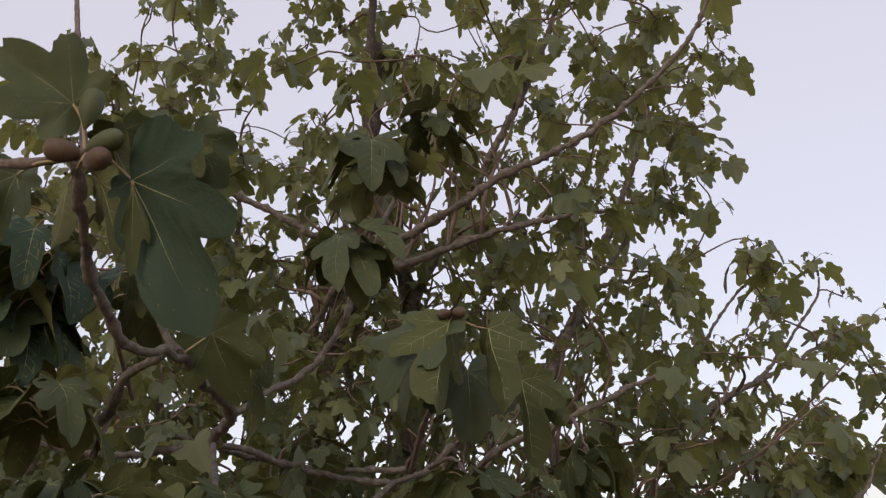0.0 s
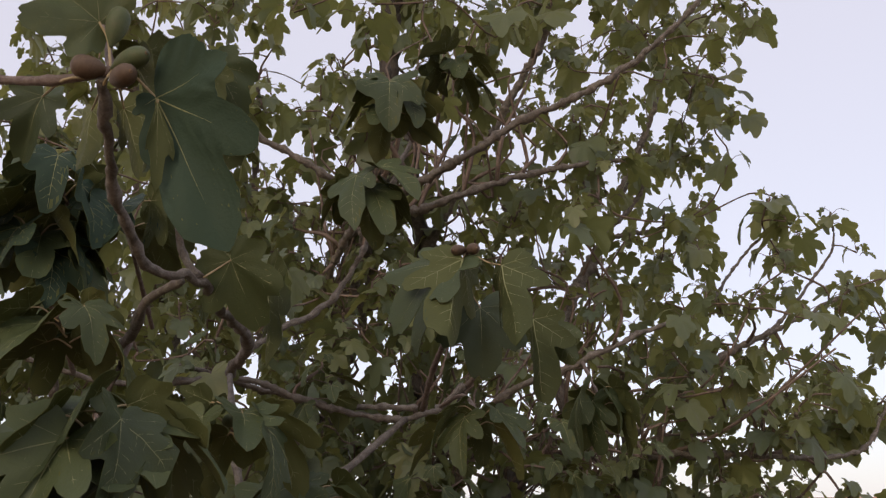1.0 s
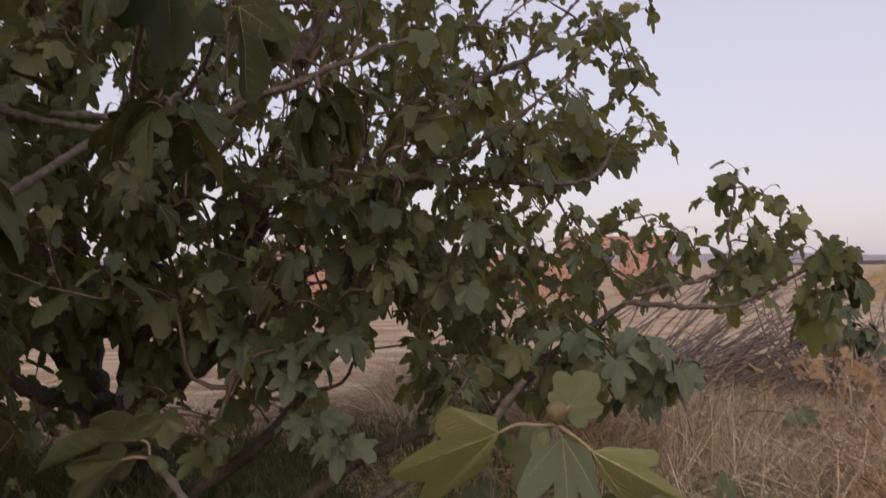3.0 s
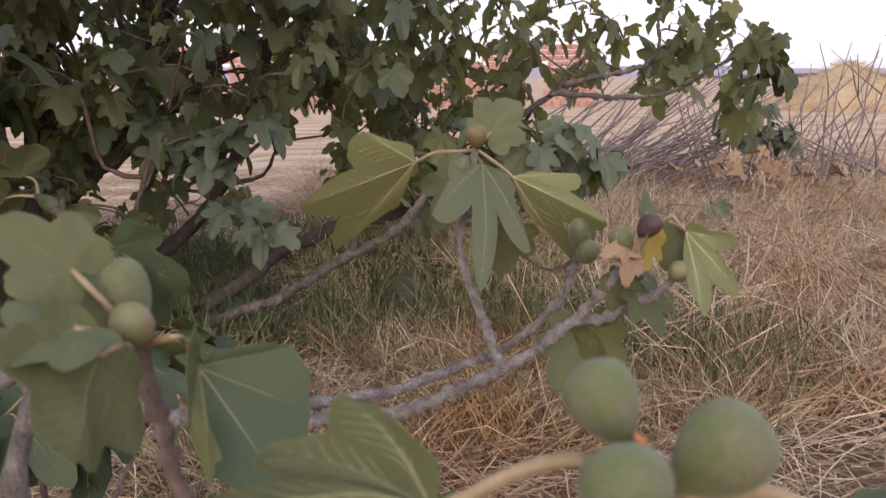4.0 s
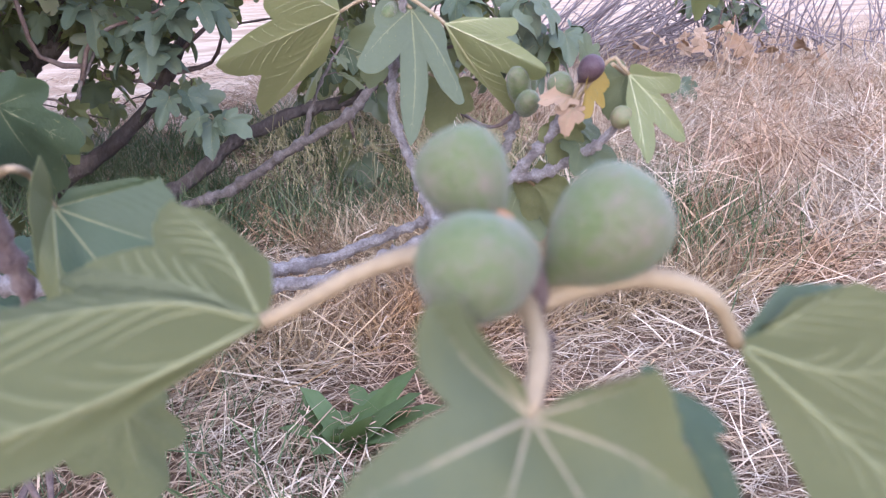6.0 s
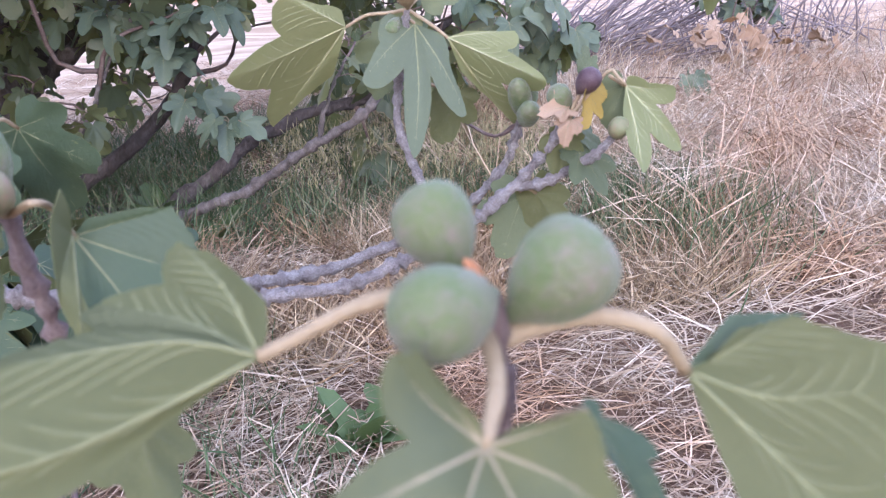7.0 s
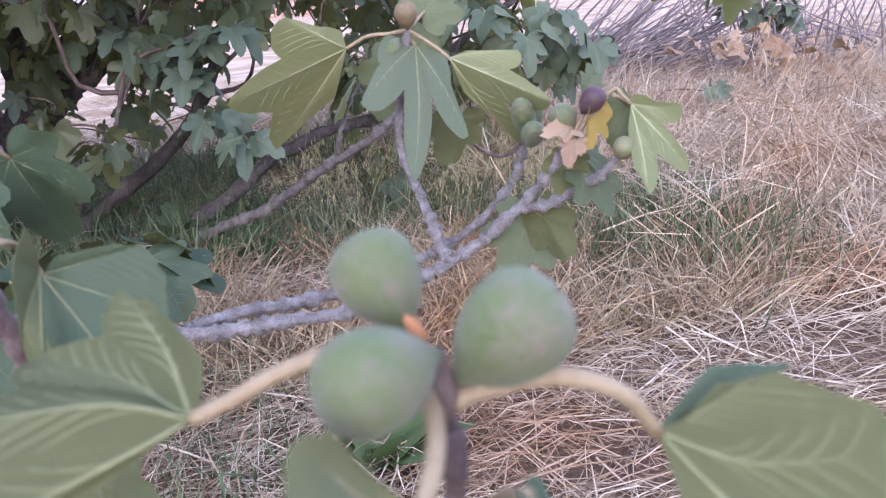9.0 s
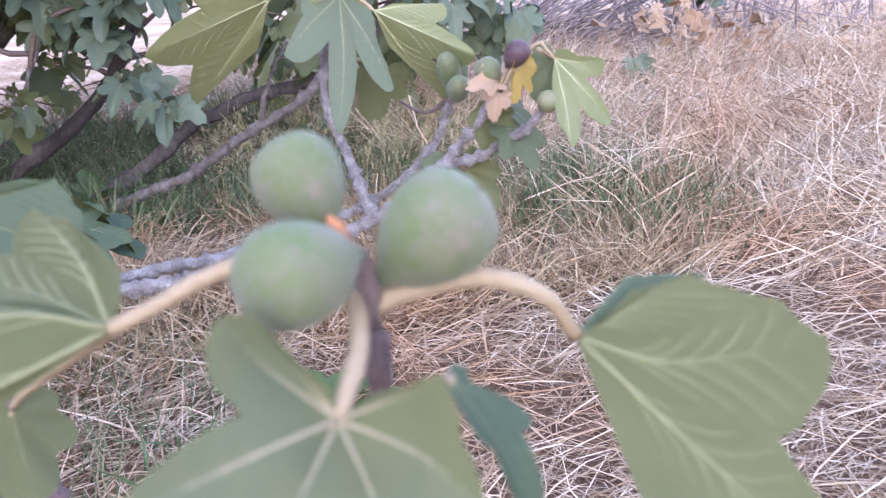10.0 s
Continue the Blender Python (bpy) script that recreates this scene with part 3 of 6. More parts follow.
def ridge(name, material, cx, cy, width, height, yaw, seed, label, category, depth=0.25, n=60):
    """A long low ridge with an uneven crest."""
    rng = np.random.default_rng(seed)
    s = np.linspace(-1, 1, n)
    crest = np.interp(s, np.linspace(-1, 1, 14), rng.random(14)) * 0.45 + 0.55
    crest = (crest + 0.06 * rng.random(n)) * np.clip(1 - np.abs(s) ** 6, 0.02, 1) * height
    x = s * width / 2
    prof = [(-1, 0), (-0.6, 0.45), (-0.25, 0.85), (0, 1), (0.25, 0.85), (0.6, 0.45), (1, 0)]
    v = np.array([[xi, p * height * depth * 4, c * h - 0.02] for xi, c in zip(x, crest) for p, h in prof])
    k = len(prof)
    f = [(i * k + j, (i + 1) * k + j, (i + 1) * k + j + 1, i * k + j + 1) for i in range(n - 1) for j in range(k - 1)]
    b = Build()
    b.add(v, f)
    ob = new(name, b.mesh(name, material))
    ob.matrix_basis = pose(cx, cy, 0, 0, 0, yaw)
    return tagged(ob, label, category, kind="structure")


build_ground()
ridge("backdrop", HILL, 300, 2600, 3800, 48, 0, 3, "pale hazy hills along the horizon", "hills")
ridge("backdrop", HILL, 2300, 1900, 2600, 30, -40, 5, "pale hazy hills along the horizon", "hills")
ridge("hedge", HEDGE, 330, 330, 300, 2.2, -40, 8, "dark far hedge line at the field's edge", "hedge", 0.4, 140)


def straw_heap():
    """A loose heap of straw out in the field."""
    rng = np.random.default_rng(4)
    b = Build()
    n, k = 40, 12
    rows = []
    for i in range(k + 1):
        t = i / k
        for j in range(n):
            a = 2 * math.pi * j / n
            r = (1 - t**1.7) * (1 + 0.12 * math.sin(3 * a + 1) + 0.05 * rng.random())
            rows.append((3.0 * r * math.cos(a), 2.2 * r * math.sin(a), 1.75 * t * (1 + 0.04 * math.sin(2 * a))))
    f = [(i * n + j, i * n + (j + 1) % n, (i + 1) * n + (j + 1) % n, (i + 1) * n + j) for i in range(k) for j in range(n)]
    b.add(rows, f)
    for _ in range(700):
        a, t = rng.random() * 6.283, rng.random() ** 0.8
        r = (1 - t**1.7) * 1.02
        p = np.array([3.0 * r * math.cos(a), 2.2 * r * math.sin(a), 1.75 * t])
        d = rng.normal(0, 1, 3) * [1, 1, 0.5]
        d *= 0.35 / np.linalg.norm(d)
        s = np.array([0.0, 0, 0.018])
        b.add([p - d, p + d, p + d + s, p - d + s], [(0, 1, 2, 3)])
    ob = new("straw_heap", b.mesh("straw_heap", HEAP))
    ob.matrix_basis = pose(23.3, 28.3, -0.02)
    tagged(ob, "golden loose straw heap standing on the stubble field", "straw heap", kind="stuff")


straw_heap()


def block_wall():
    """A long low farm wall and shed of red hollow clay blocks, far behind the tree."""
    w = thing("block_shed", (7.5, 39, 0), "low farm shed of red clay blocks on the field", "shed")
    m = pose(7.5, 39, 0, 0, 0, -12)

    def wall(name, x0, x1, z1, dy=0.0, gap=()):
        b = Build()
        course = 0.25
        for k in range(int(z1 / course)):
            x = x0 + (0.2 if k % 2 else 0.0)
            while x < x1 - 0.1:
                if not any(a < x < c and z < k * course < h for a, c, z, h in gap):
                    e = 0.012
                    p = [(x + e, dy, k * course + e), (x + 0.4 - e, dy, k * course + e), (x + 0.4 - e, dy, (k + 1) * course - e), (x + e, dy, (k + 1) * course - e)]
                    q = [(a, dy + 0.2, c) for a, _, c in p]
                    v = [m @ Vector(t) for t in p + q]
                    b.add([tuple(t) for t in v], [(0, 1, 2, 3), (5, 4, 7, 6), (3, 2, 6, 7), (1, 5, 6, 2), (4, 0, 3, 7)])
                x += 0.4
        part(name, b.mesh(name, BRICK), w)

    wall("shed_wall", -10, -3.5, 2.75, gap=[(-8.0, -6.9, 0.9, 2.0)])
    wall("field_wall", -3.5, 4.6, 2.0, 0.3)
    wall("end_wall", 4.6, 9.8, 2.75, gap=[(6.4, 7.4, -0.1, 2.0)])


block_wall()


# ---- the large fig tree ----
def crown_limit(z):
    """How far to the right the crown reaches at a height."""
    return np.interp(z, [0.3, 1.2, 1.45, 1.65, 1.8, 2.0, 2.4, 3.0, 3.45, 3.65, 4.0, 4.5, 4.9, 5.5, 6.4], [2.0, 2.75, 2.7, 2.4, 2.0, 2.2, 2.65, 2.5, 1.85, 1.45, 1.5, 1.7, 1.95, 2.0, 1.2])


BOUGHS = []


def limb(name, r0, r1, *pts):
    BOUGHS.append((name, r0, r1, np.array(pts, float)))


limb("trunk", 0.11, 0.06, (-0.75, 6.05, -0.05), (-0.95, 6.1, 0.9), (-1.121, 6.2, 2.37), (-1.094, 6.2, 2.818), (-1.027, 6.1, 3.345), (-0.849, 6, 3.702), (-0.75, 5.9, 4.6), (-0.7, 5.9, 5.6))
limb("trunk", 0.10, 0.02, (-0.65, 5.95, -0.05), (-0.6, 5.9, 1.1), (-0.487, 5.8, 2.228), (-0.43, 5.8, 2.912), (-0.438, 5.7, 3.369), (-0.534, 5.5, 4.054), (-0.684, 5.4, 4.541), (-0.631, 5.2, 5.245), (-0.55, 5.1, 5.9))
limb("limb", 0.055, 0.012, (-0.6, 5.75, -0.05), (-0.524, 5.2, -0.127), (-0.268, 5.1, 0.152), (-0.005, 5, 0.358), (0.243, 5, 0.554), (0.5, 4.9, 0.95), (0.7, 4.8, 1.6), (0.75, 4.7, 2.3))
limb("limb", 0.048, 0.01, (-0.5, 5.7, 0.0), (-0.1, 5.2, 0.03), (0.246, 4.85, 0.128), (0.761, 4.8, 0.469), (1.115, 4.8, 0.569), (1.386, 4.8, 0.634), (1.8, 4.9, 0.95), (2.3, 5.0, 1.25), (2.55, 4.95, 1.6))
limb("limb", 0.055, 0.025, (-0.8, 6.0, 0.2), (-0.7, 5.5, 0.45), (-0.317, 5.2, 0.759), (-0.102, 5.2, 0.915), (0.147, 5.2, 1.125), (0.5, 5.2, 1.6), (0.4, 5.2, 2.57))
limb("limb", 0.04, 0.012, (0.4, 5.2, 2.57), (0.568, 5.4, 2.932), (0.783, 5.5, 3.337), (0.98, 5.6, 3.815), (1.171, 5.6, 4.236), (1.35, 5.6, 4.8))
limb("branch", 0.018, 0.008, (0.783, 5.5, 3.337), (0.723, 5.5, 3.538), (0.663, 5.5, 3.787))
limb("branch", 0.016, 0.008, (0.804, 5.5, 3.375), (1.027, 5.5, 3.607), (1.104, 5.5, 3.85))
limb("branch", 0.014, 0.007, (0.802, 5.5, 3.336), (1.119, 5.5, 3.383), (1.346, 5.5, 3.453))
limb("limb", 0.032, 0.008, (-0.85, 6.0, 2.7), (-0.852, 5.2, 3.222), (-0.607, 4.6, 3.153), (-0.407, 4.3, 3.215), (-0.054, 4, 3.279), (0.233, 3.9, 3.418), (0.512, 3.85, 3.517), (0.82, 3.8, 3.69), (1.158, 3.7, 3.986), (1.35, 3.65, 4.35))
limb("limb", 0.032, 0.009, (-0.7, 5.3, 2.95), (-0.657, 4.7, 3.19), (-0.339, 4.5, 3.19), (-0.081, 4.4, 3.24), (0.321, 4.4, 3.355), (0.827, 4.5, 3.46))
limb("limb", 0.03, 0.008, (-0.9, 6.0, 1.2), (-0.3, 5.0, 1.55), (0.046, 4.2, 2.05), (0.436, 3.9, 2.2), (0.693, 3.9, 2.32), (0.992, 4.1, 2.461))
limb("limb", 0.017, 0.0085, (-0.6, 5.8, 1.6), (-0.3, 4.8, 1.75), (-0.061, 3.8, 2.074), (-0.151, 3.7, 1.991), (-0.283, 3.62, 1.939), (-0.503, 3.55, 1.958), (-0.711, 3.45, 2.016), (-0.916, 3.3, 2.064), (-1.25, 3.0, 2.0), (-1.6, 2.6, 2.1))
limb("branch", 0.012, 0.009, (-0.238, 3.63, 1.984), (-0.607, 3.6, 2), (-0.88, 3.4, 2.046), (-1.1, 3.2, 2.1))
limb("limb", 0.013, 0.007, (-0.916, 3.3, 2.064), (-0.819, 3, 2.063), (-0.694, 3.1, 2.211), (-0.575, 3.2, 2.295), (-0.469, 3.3, 2.475), (-0.378, 3.4, 2.77), (-0.298, 3.5, 3.041), (-0.183, 3.6, 3.45))
limb("limb", 0.0145, 0.0075, (-0.886, 3.2, 2.089), (-0.725, 2.8, 2.053), (-0.589, 2.4, 2.031), (-0.567, 2.1, 2.031), (-0.532, 1.85, 2.04), (-0.589, 1.72, 2.024), (-0.571, 1.55, 2.074), (-0.519, 1.35, 2.122), (-0.463, 1.2, 2.176))
limb("branch", 0.009, 0.006, (-0.532, 1.85, 2.04), (-0.577, 1.85, 2.114), (-0.574, 1.8, 2.216))
limb("limb", 0.022, 0.012, (-1.0, 6.0, 2.4), (-0.9, 4.8, 2.8), (-0.628, 4.2, 3.075), (-0.691, 3.8, 3.102), (-0.916, 3.7, 3.229), (-1.12, 3.6, 3.294), (-1.5, 3.5, 3.3))
limb("branch", 0.02, 0.008, (0.939, 4.8, 2.181), (1.406, 5, 2.467), (1.875, 5.2, 2.697), (2.274, 5.3, 2.92))
limb("limb", 0.026, 0.016, (0.5, 5.2, 1.6), (0.75, 5.0, 1.9), (0.939, 4.8, 2.181))
limb("branch", 0.02, 0.008, (0.75, 4.9, 1.75), (0.864, 4.5, 1.851), (1.267, 4.7, 1.872), (1.996, 5, 1.897), (2.305, 5.2, 2.189))
limb("branch", 0.014, 0.006, (1.018, 5.2, 2.384), (1.242, 5.4, 2.622), (1.518, 5.7, 2.981), (1.746, 5.9, 3.269), (2.014, 5.9, 3.55), (2.06, 5.9, 3.741))
limb("branch", 0.014, 0.006, (1.406, 5, 2.467), (1.792, 5.5, 2.699), (2.152, 5.7, 3.076), (2.316, 5.7, 3.305), (2.335, 5.7, 3.547))
limb("branch", 0.014, 0.006, (2.3, 5.0, 1.25), (2.801, 4.95, 1.373), (2.832, 4.9, 1.632), (2.885, 4.9, 1.957))
limb("branch", 0.014, 0.006, (2.2, 4.95, 1.2), (2.715, 4.7, 1.189), (2.903, 4.4, 1.343), (3.09, 4.2, 1.483))
limb("limb", 0.05, 0.015, (-0.95, 6.1, 0.7), (-1.5, 5.8, 1.6), (-2.0, 5.4, 2.6), (-2.3, 5.2, 3.6), (-2.4, 5.1, 4.8))
limb("limb", 0.05, 0.015, (-1.0, 6.1, 1.2), (-1.6, 6.4, 2.2), (-1.9, 6.6, 3.6), (-2.0, 6.6, 5.2))
limb("limb", 0.04, 0.012, (-1.0, 6.1, 1.0), (-1.6, 5.0, 1.3), (-2.1, 4.2, 1.6), (-2.5, 3.7, 2.2))
limb("limb", 0.04, 0.012, (-0.7, 5.9, 0.6), (-0.9, 5.0, 0.8), (-1.0, 4.2, 1.1), (-1.3, 3.6, 1.5))
limb("limb", 0.035, 0.012, (-0.45, 5.7, 3.3), (0.1, 5.3, 4.1), (0.55, 5.1, 4.9), (0.8, 5.0, 5.6))
limb("branch", 0.014, 0.007, (-0.449, 5.514, 0), (-0.109, 4.5, 0.525), (0.016, 4.5, 0.718), (0.086, 4.5, 0.862), (0.25, 4.5, 1.1))
limb("branch", 0.024, 0.014, (0.284, 4.912, 0), (0.34, 4.4, 0.195), (0.6, 4.2, 0.324), (0.843, 4, 0.506), (0.979, 3.9, 0.596), (1.085, 3.8, 0.685), (1.3, 3.75, 0.95))
limb("branch", 0.009, 0.005, (0.912, 3.95, 0.558), (0.968, 3.9, 0.749), (1.06, 3.9, 0.901))
limb("trunk", 0.13, 0.085, (-0.861, 5.460, -0.050), (-0.562, 5.400, 0.592), (-0.313, 5.350, 0.860), (-0.097, 5.400, 1.118), (0.034, 5.500, 1.297), (0.184, 5.600, 1.997))


def build_tree():
    rng = np.random.default_rng(11)
    tree = thing("fig_tree", (-0.7, 6.0, 0), "large many-stemmed fig tree with lobed green leaves", "tree")
    nodes, dirs, rads = [], [], []
    for i, (name, r0, r1, pts) in enumerate(BOUGHS):
        me = tube_mesh(name, BARK if r0 > 0.045 else TWIG_BARK, pts, [r0, (r0 + r1) / 2, r1], 9, 0.05 if r0 > 0.045 else 0.02, 0.3 if r0 > 0.045 else 0.5, i, 0.007 if r0 > 0.045 else 0.004)
        part(name, me, tree)
        path = smooth_path(pts, 0.12)
        keep = path[:, 2] > (0.35 if r0 > 0.03 else 0.5)
        nodes.append(path[keep])
        dirs.append(np.gradient(path, axis=0)[keep])
        rads.append(np.linspace(r0, r1, len(path))[keep])
    nodes, dirs, rads = np.vstack(nodes), np.vstack(dirs), np.concatenate(rads)

    # shoot tips spread through the crown, thinner low down, with clearings
    tips = []
    while len(tips) < 1020:
        p = np.array([rng.uniform(-4.0, 2.9), rng.uniform(3.3, 7.3), rng.uniform(0.4, 6.6)])
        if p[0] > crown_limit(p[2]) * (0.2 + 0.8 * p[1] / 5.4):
            continue
        q = (p - [-0.6, 5.7, 3.1]) / [3.5, 2.4, 3.6]
        low_side = p[0] > 0.3 and p[2] < 2.9 and 4.0 < p[1] < 6.6
        if q @ q > 1 and not low_side:
            continue
        if low_side and p[0] > 1.0 and p[2] > 1.7 and rng.random() < 0.45:
            continue
        if p[0] < -0.9 and p[2] > 2.8 and rng.random() < 0.2:
            continue
        if 0.0 < p[0] < 1.6 and 1.9 < p[2] < 3.1 and rng.random() < 0.25:
            continue
        if p[1] < 4.3 and rng.random() < 0.75:
            continue
        if p[2] > 2.6 and rng.random() < 0.4:
            continue
        if p[2] < 1.7 and rng.random() < 0.45 + 0.3 * (p[2] < 1.25):
            continue
        if -0.7 < p[0] < 1.1 and p[2] < 1.2 and rng.random() < 0.82:
            continue
        if p[2] > 1.2 and not low_side and noise.noise(Vector(p * 0.9)) < -0.2:
            continue
        tips.append(p)
    for lo, hi, k in (((-3.3, 3.4, 1.35), (-0.6, 5.2, 2.9), 95), ((-0.9, 4.1, 0.6), (0.5, 5.2, 1.35), 8), ((-0.4, 4.5, 0.75), (1.9, 6.2, 1.5), 26), ((-2.4, 4.4, 3.1), (0.7, 6.6, 4.7), 80), ((-1.4, 4.0, 1.25), (0.1, 5.8, 2.1), 70), ((-2.2, 3.6, 2.4), (-0.6, 5.0, 3.4), 20), ((0.6, 4.2, 1.4), (1.9, 5.6, 2.1), 22), ((-3.2, 2.9, 0.9), (-1.0, 4.2, 2.0), 25), ((1.0, 4.4, 0.7), (2.3, 5.8, 1.7), 45), ((-3.2, 4.6, 1.3), (-0.8, 6.8, 3.2), 65), ((-3.2, 3.7, 0.4), (-0.8, 5.6, 1.6), 170), ((0.2, 4.1, 1.3), (1.3, 5.6, 2.2), 38)):
        tips.extend(rng.uniform(lo, hi, (k, 3)))  # the shaded skirt of the crown
    # shoots that stand out from the crown's open side
    for x, y, z in ((2.875, 4.9, 1.957), (3.031, 4.9, 1.843), (3.206, 4.9, 1.728), (2.972, 4.9, 1.582), (3.166, 4.9, 1.564), (2.896, 4.9, 1.372), (2.26, 5, 1.754), (2.465, 5, 1.672), (2.672, 5, 1.539), (3.001, 4.3, 1.486), (3.056, 4.2, 1.399), (2.555, 5.5, 2.64), (2.624, 5.5, 2.278), (2.282, 5.5, 2.238)):
        tips.append(np.array([x, y, z]))
        tips.append(np.array([x - 0.08, y + 0.1, z - 0.12]))
    for x, y, z in ((2.031, 5.9, 3.677), (2.182, 5.9, 3.502), (2.353, 5.7, 3.424), (2.462, 5.7, 3.3), (2.395, 5.5, 3.009), (2.412, 5.4, 2.728), (2.05, 5.4, 2.564), (1.781, 5.2, 2.497), (2.086, 5.2, 2.194), (1.803, 5.2, 4.766), (1.495, 5.2, 4.02), (1.569, 5.2, 3.737)):
        tips.append(np.array([x, y, z]))
    for x, y, z in ((-0.368, 4.9, 1.045), (-0.245, 4.8, 0.882), (-0.129, 5, 1), (0.021, 4.9, 0.802), (0.132, 5, 1.022), (0.277, 5, 0.838), (0.428, 5.1, 0.974), (-0.197, 5.1, 1.235), (0.218, 5.1, 1.226), (-0.394, 4.9, 1.304)):
        tips.extend(np.array([x, y, z]) + rng.normal(0, 0.09, (1, 3)))  # low leafy shoots by the trunk
    for x, y, z in ((1.429, 5.000, 2.353), (1.761, 5.100, 2.309), (2.066, 5.200, 2.427), (1.361, 5.300, 2.558), (1.655, 5.400, 2.129), (2.002, 5.500, 2.063), (2.369, 5.600, 2.229), (1.211, 5.700, 2.426)):
        tips.extend(np.array([x, y, z]) + rng.normal(0, 0.1, (2, 3)))
    tips = np.array(tips)
    # a clearing low in the crown, through which the field shows
    clear = (tips[:, 0] > -0.3) & (tips[:, 0] < 0.35) & (tips[:, 1] < 5.7) & (tips[:, 2] < 1.05)
    tips = tips[~(clear & (rng.random(len(tips)) < 0.75))]
    order = np.argsort([np.min(np.linalg.norm(nodes - t, axis=1)) for t in tips])
    twigs, shoots = Build(), []
    N, D, R = nodes.tolist(), dirs.tolist(), rads.tolist()
    for t in tips[order]:
        arr = np.array(N)
        d = np.linalg.norm(arr - t, axis=1) + 0.5 * np.clip(arr[:, 2] - t[2], 0, None)
        k = int(np.argmin(d))
        a, r = arr[k], min(R[k] * 0.7, 0.014)
        gap = np.linalg.norm(t - a)
        if gap < 0.06:
            continue
        along = np.array(D[k]) / (np.linalg.norm(D[k]) + 1e-9)
        m1 = a + along * gap * 0.3 + rng.normal(0, 0.05, 3) * gap + [0, 0, -0.04 * gap]
        m2 = t + np.array([0, 0, -0.25]) * gap + rng.normal(0, 0.06, 3) * gap
        path = smooth_path([a, (a + m1 + m2) / 3 + (m1 - a) * 0.2, m2, t], 0.09)
        r = max(r, 0.0055)
        twigs.add(*tube(path, [r, 0.0045], 5, 0.25, rng))
        g = np.gradient(path, axis=0)
        N.extend(path[1:].tolist()), D.extend(g[1:].tolist()), R.extend(np.linspace(r, 0.006, len(path))[1:].tolist())
        shoots.append((path[-3:], g[-1] / np.linalg.norm(g[-1])))
    # bare inner stems that rise through the middle of the crown
    base = np.array(N[: len(nodes)])
    inner = np.where((base[:, 2] > 1.1) & (base[:, 2] < 3.6) & (np.abs(base[:, 0] + 0.3) < 0.95) & (base[:, 1] > 4.2))[0]
    for k in rng.choice(inner, 150):
        a = base[k]
        up = np.array([rng.normal(0, 0.22), rng.normal(0, 0.2), 1.0]) * rng.uniform(0.4, 1.2)
        m1 = a + up * 0.3 + rng.normal(0, 0.11, 3)
        m2 = a + up * 0.65 + rng.normal(0, 0.11, 3)
        twigs.add(*tube(smooth_path([a, m1, m2, a + up], 0.1), [rng.uniform(0.007, 0.014), 0.004], 5, 0.3, rng))
    # crooked brown stems low on the open side
    inner = np.where((base[:, 2] > 0.7) & (base[:, 2] < 2.0) & (np.abs(base[:, 0] - 0.7) < 0.9) & (base[:, 1] > 4.2))[0]
    for k in rng.choice(inner, 60):
        a = base[k]
        up = np.array([rng.normal(0.35, 0.35), rng.normal(-0.25, 0.2), rng.uniform(0.3, 0.9)]) * rng.uniform(0.4, 0.95)
        m1 = a + up * 0.3 + rng.normal(0, 0.07, 3)
        m2 = a + up * 0.65 + rng.normal(0, 0.07, 3)
        twigs.add(*tube(smooth_path([a, m1, m2, a + up], 0.1), [rng.uniform(0.007, 0.013), 0.004], 5, 0.3, rng))
    for _, r0, r1, pts in BOUGHS:
        if r1 < 0.0125 and pts[-1][1] > 2.6:
            shoots.append((np.vstack([pts[-2] + (pts[-1] - pts[-2]) * k for k in (0.4, 0.7, 1)]), (pts[-1] - pts[-2]) / np.linalg.norm(pts[-1] - pts[-2])))

    # leaf shapes shared by the crown's leaves
    shapes = []
    for i in range(10):
        kind = (FIVE, LONG, SLIM, THREE, FIVE)[i % 5]
        shapes.append(Blade(kind, 0.3 + 0.05 * (i % 3), rng.uniform(0.1, 0.6), rng.uniform(-0.1, 0.6), 0.08, 0, rng.uniform(-0.3, 0.3), i + 1, 0.03))
    small = [s.sheet(41, 2) for s in shapes]
    fine = []
    for s in shapes:
        b = Build()
        s.solid(b, 49, 3)
        bv = Build()
        s.veins(bv, False, 0.02, 3)
        fine.append((b.mesh("leaf", LEAF_TOP, LEAF_OLIVE), bv.mesh("vein", VEIN)))
    mass, count = Build(), 0
    small_fig = fig_mesh("fig", FIG_SHADED, 1.0, 0.42)
    for path, g in shoots:
        tip = path[-1]
        a0 = rng.uniform(0, 6.28)
        near = tip[1] < 4.25
        for j in range(rng.integers(4, 9)):
            back = j * 0.022
            o = tip - g * back
            ang = a0 + j * 2.4
            side = np.array([math.cos(ang), math.sin(ang), 0])
            out = g * (0.5 - 0.06 * j) + side * 0.9 + [0, 0, 0.25 - 0.05 * j]
            out /= np.linalg.norm(out)
            stalk = rng.uniform(0.04, 0.11)
            mid = o + out * stalk * 0.6
            base = o + out * stalk + [0, 0, -0.25 * stalk]
            twigs.add(*tube(np.array([o, mid, base]), [0.0022, 0.0016], 4))
            size = rng.uniform(0.055, 0.165 if 1.5 < tip[2] < 3.5 else 0.19) * (1.0 if j > 1 else 0.6)
            fall = rng.uniform(0.4, 1.8)
            aim = out * [1, 1, 0.4] - [0, 0, fall]
            aim /= np.linalg.norm(aim)
            up = np.array([0, 0, 1.0]) + side * rng.uniform(0.2, 1.0) + rng.normal(0, 0.3, 3)
            m = leaf_pose(base, base + aim * size, up)
            k = int(rng.integers(10))
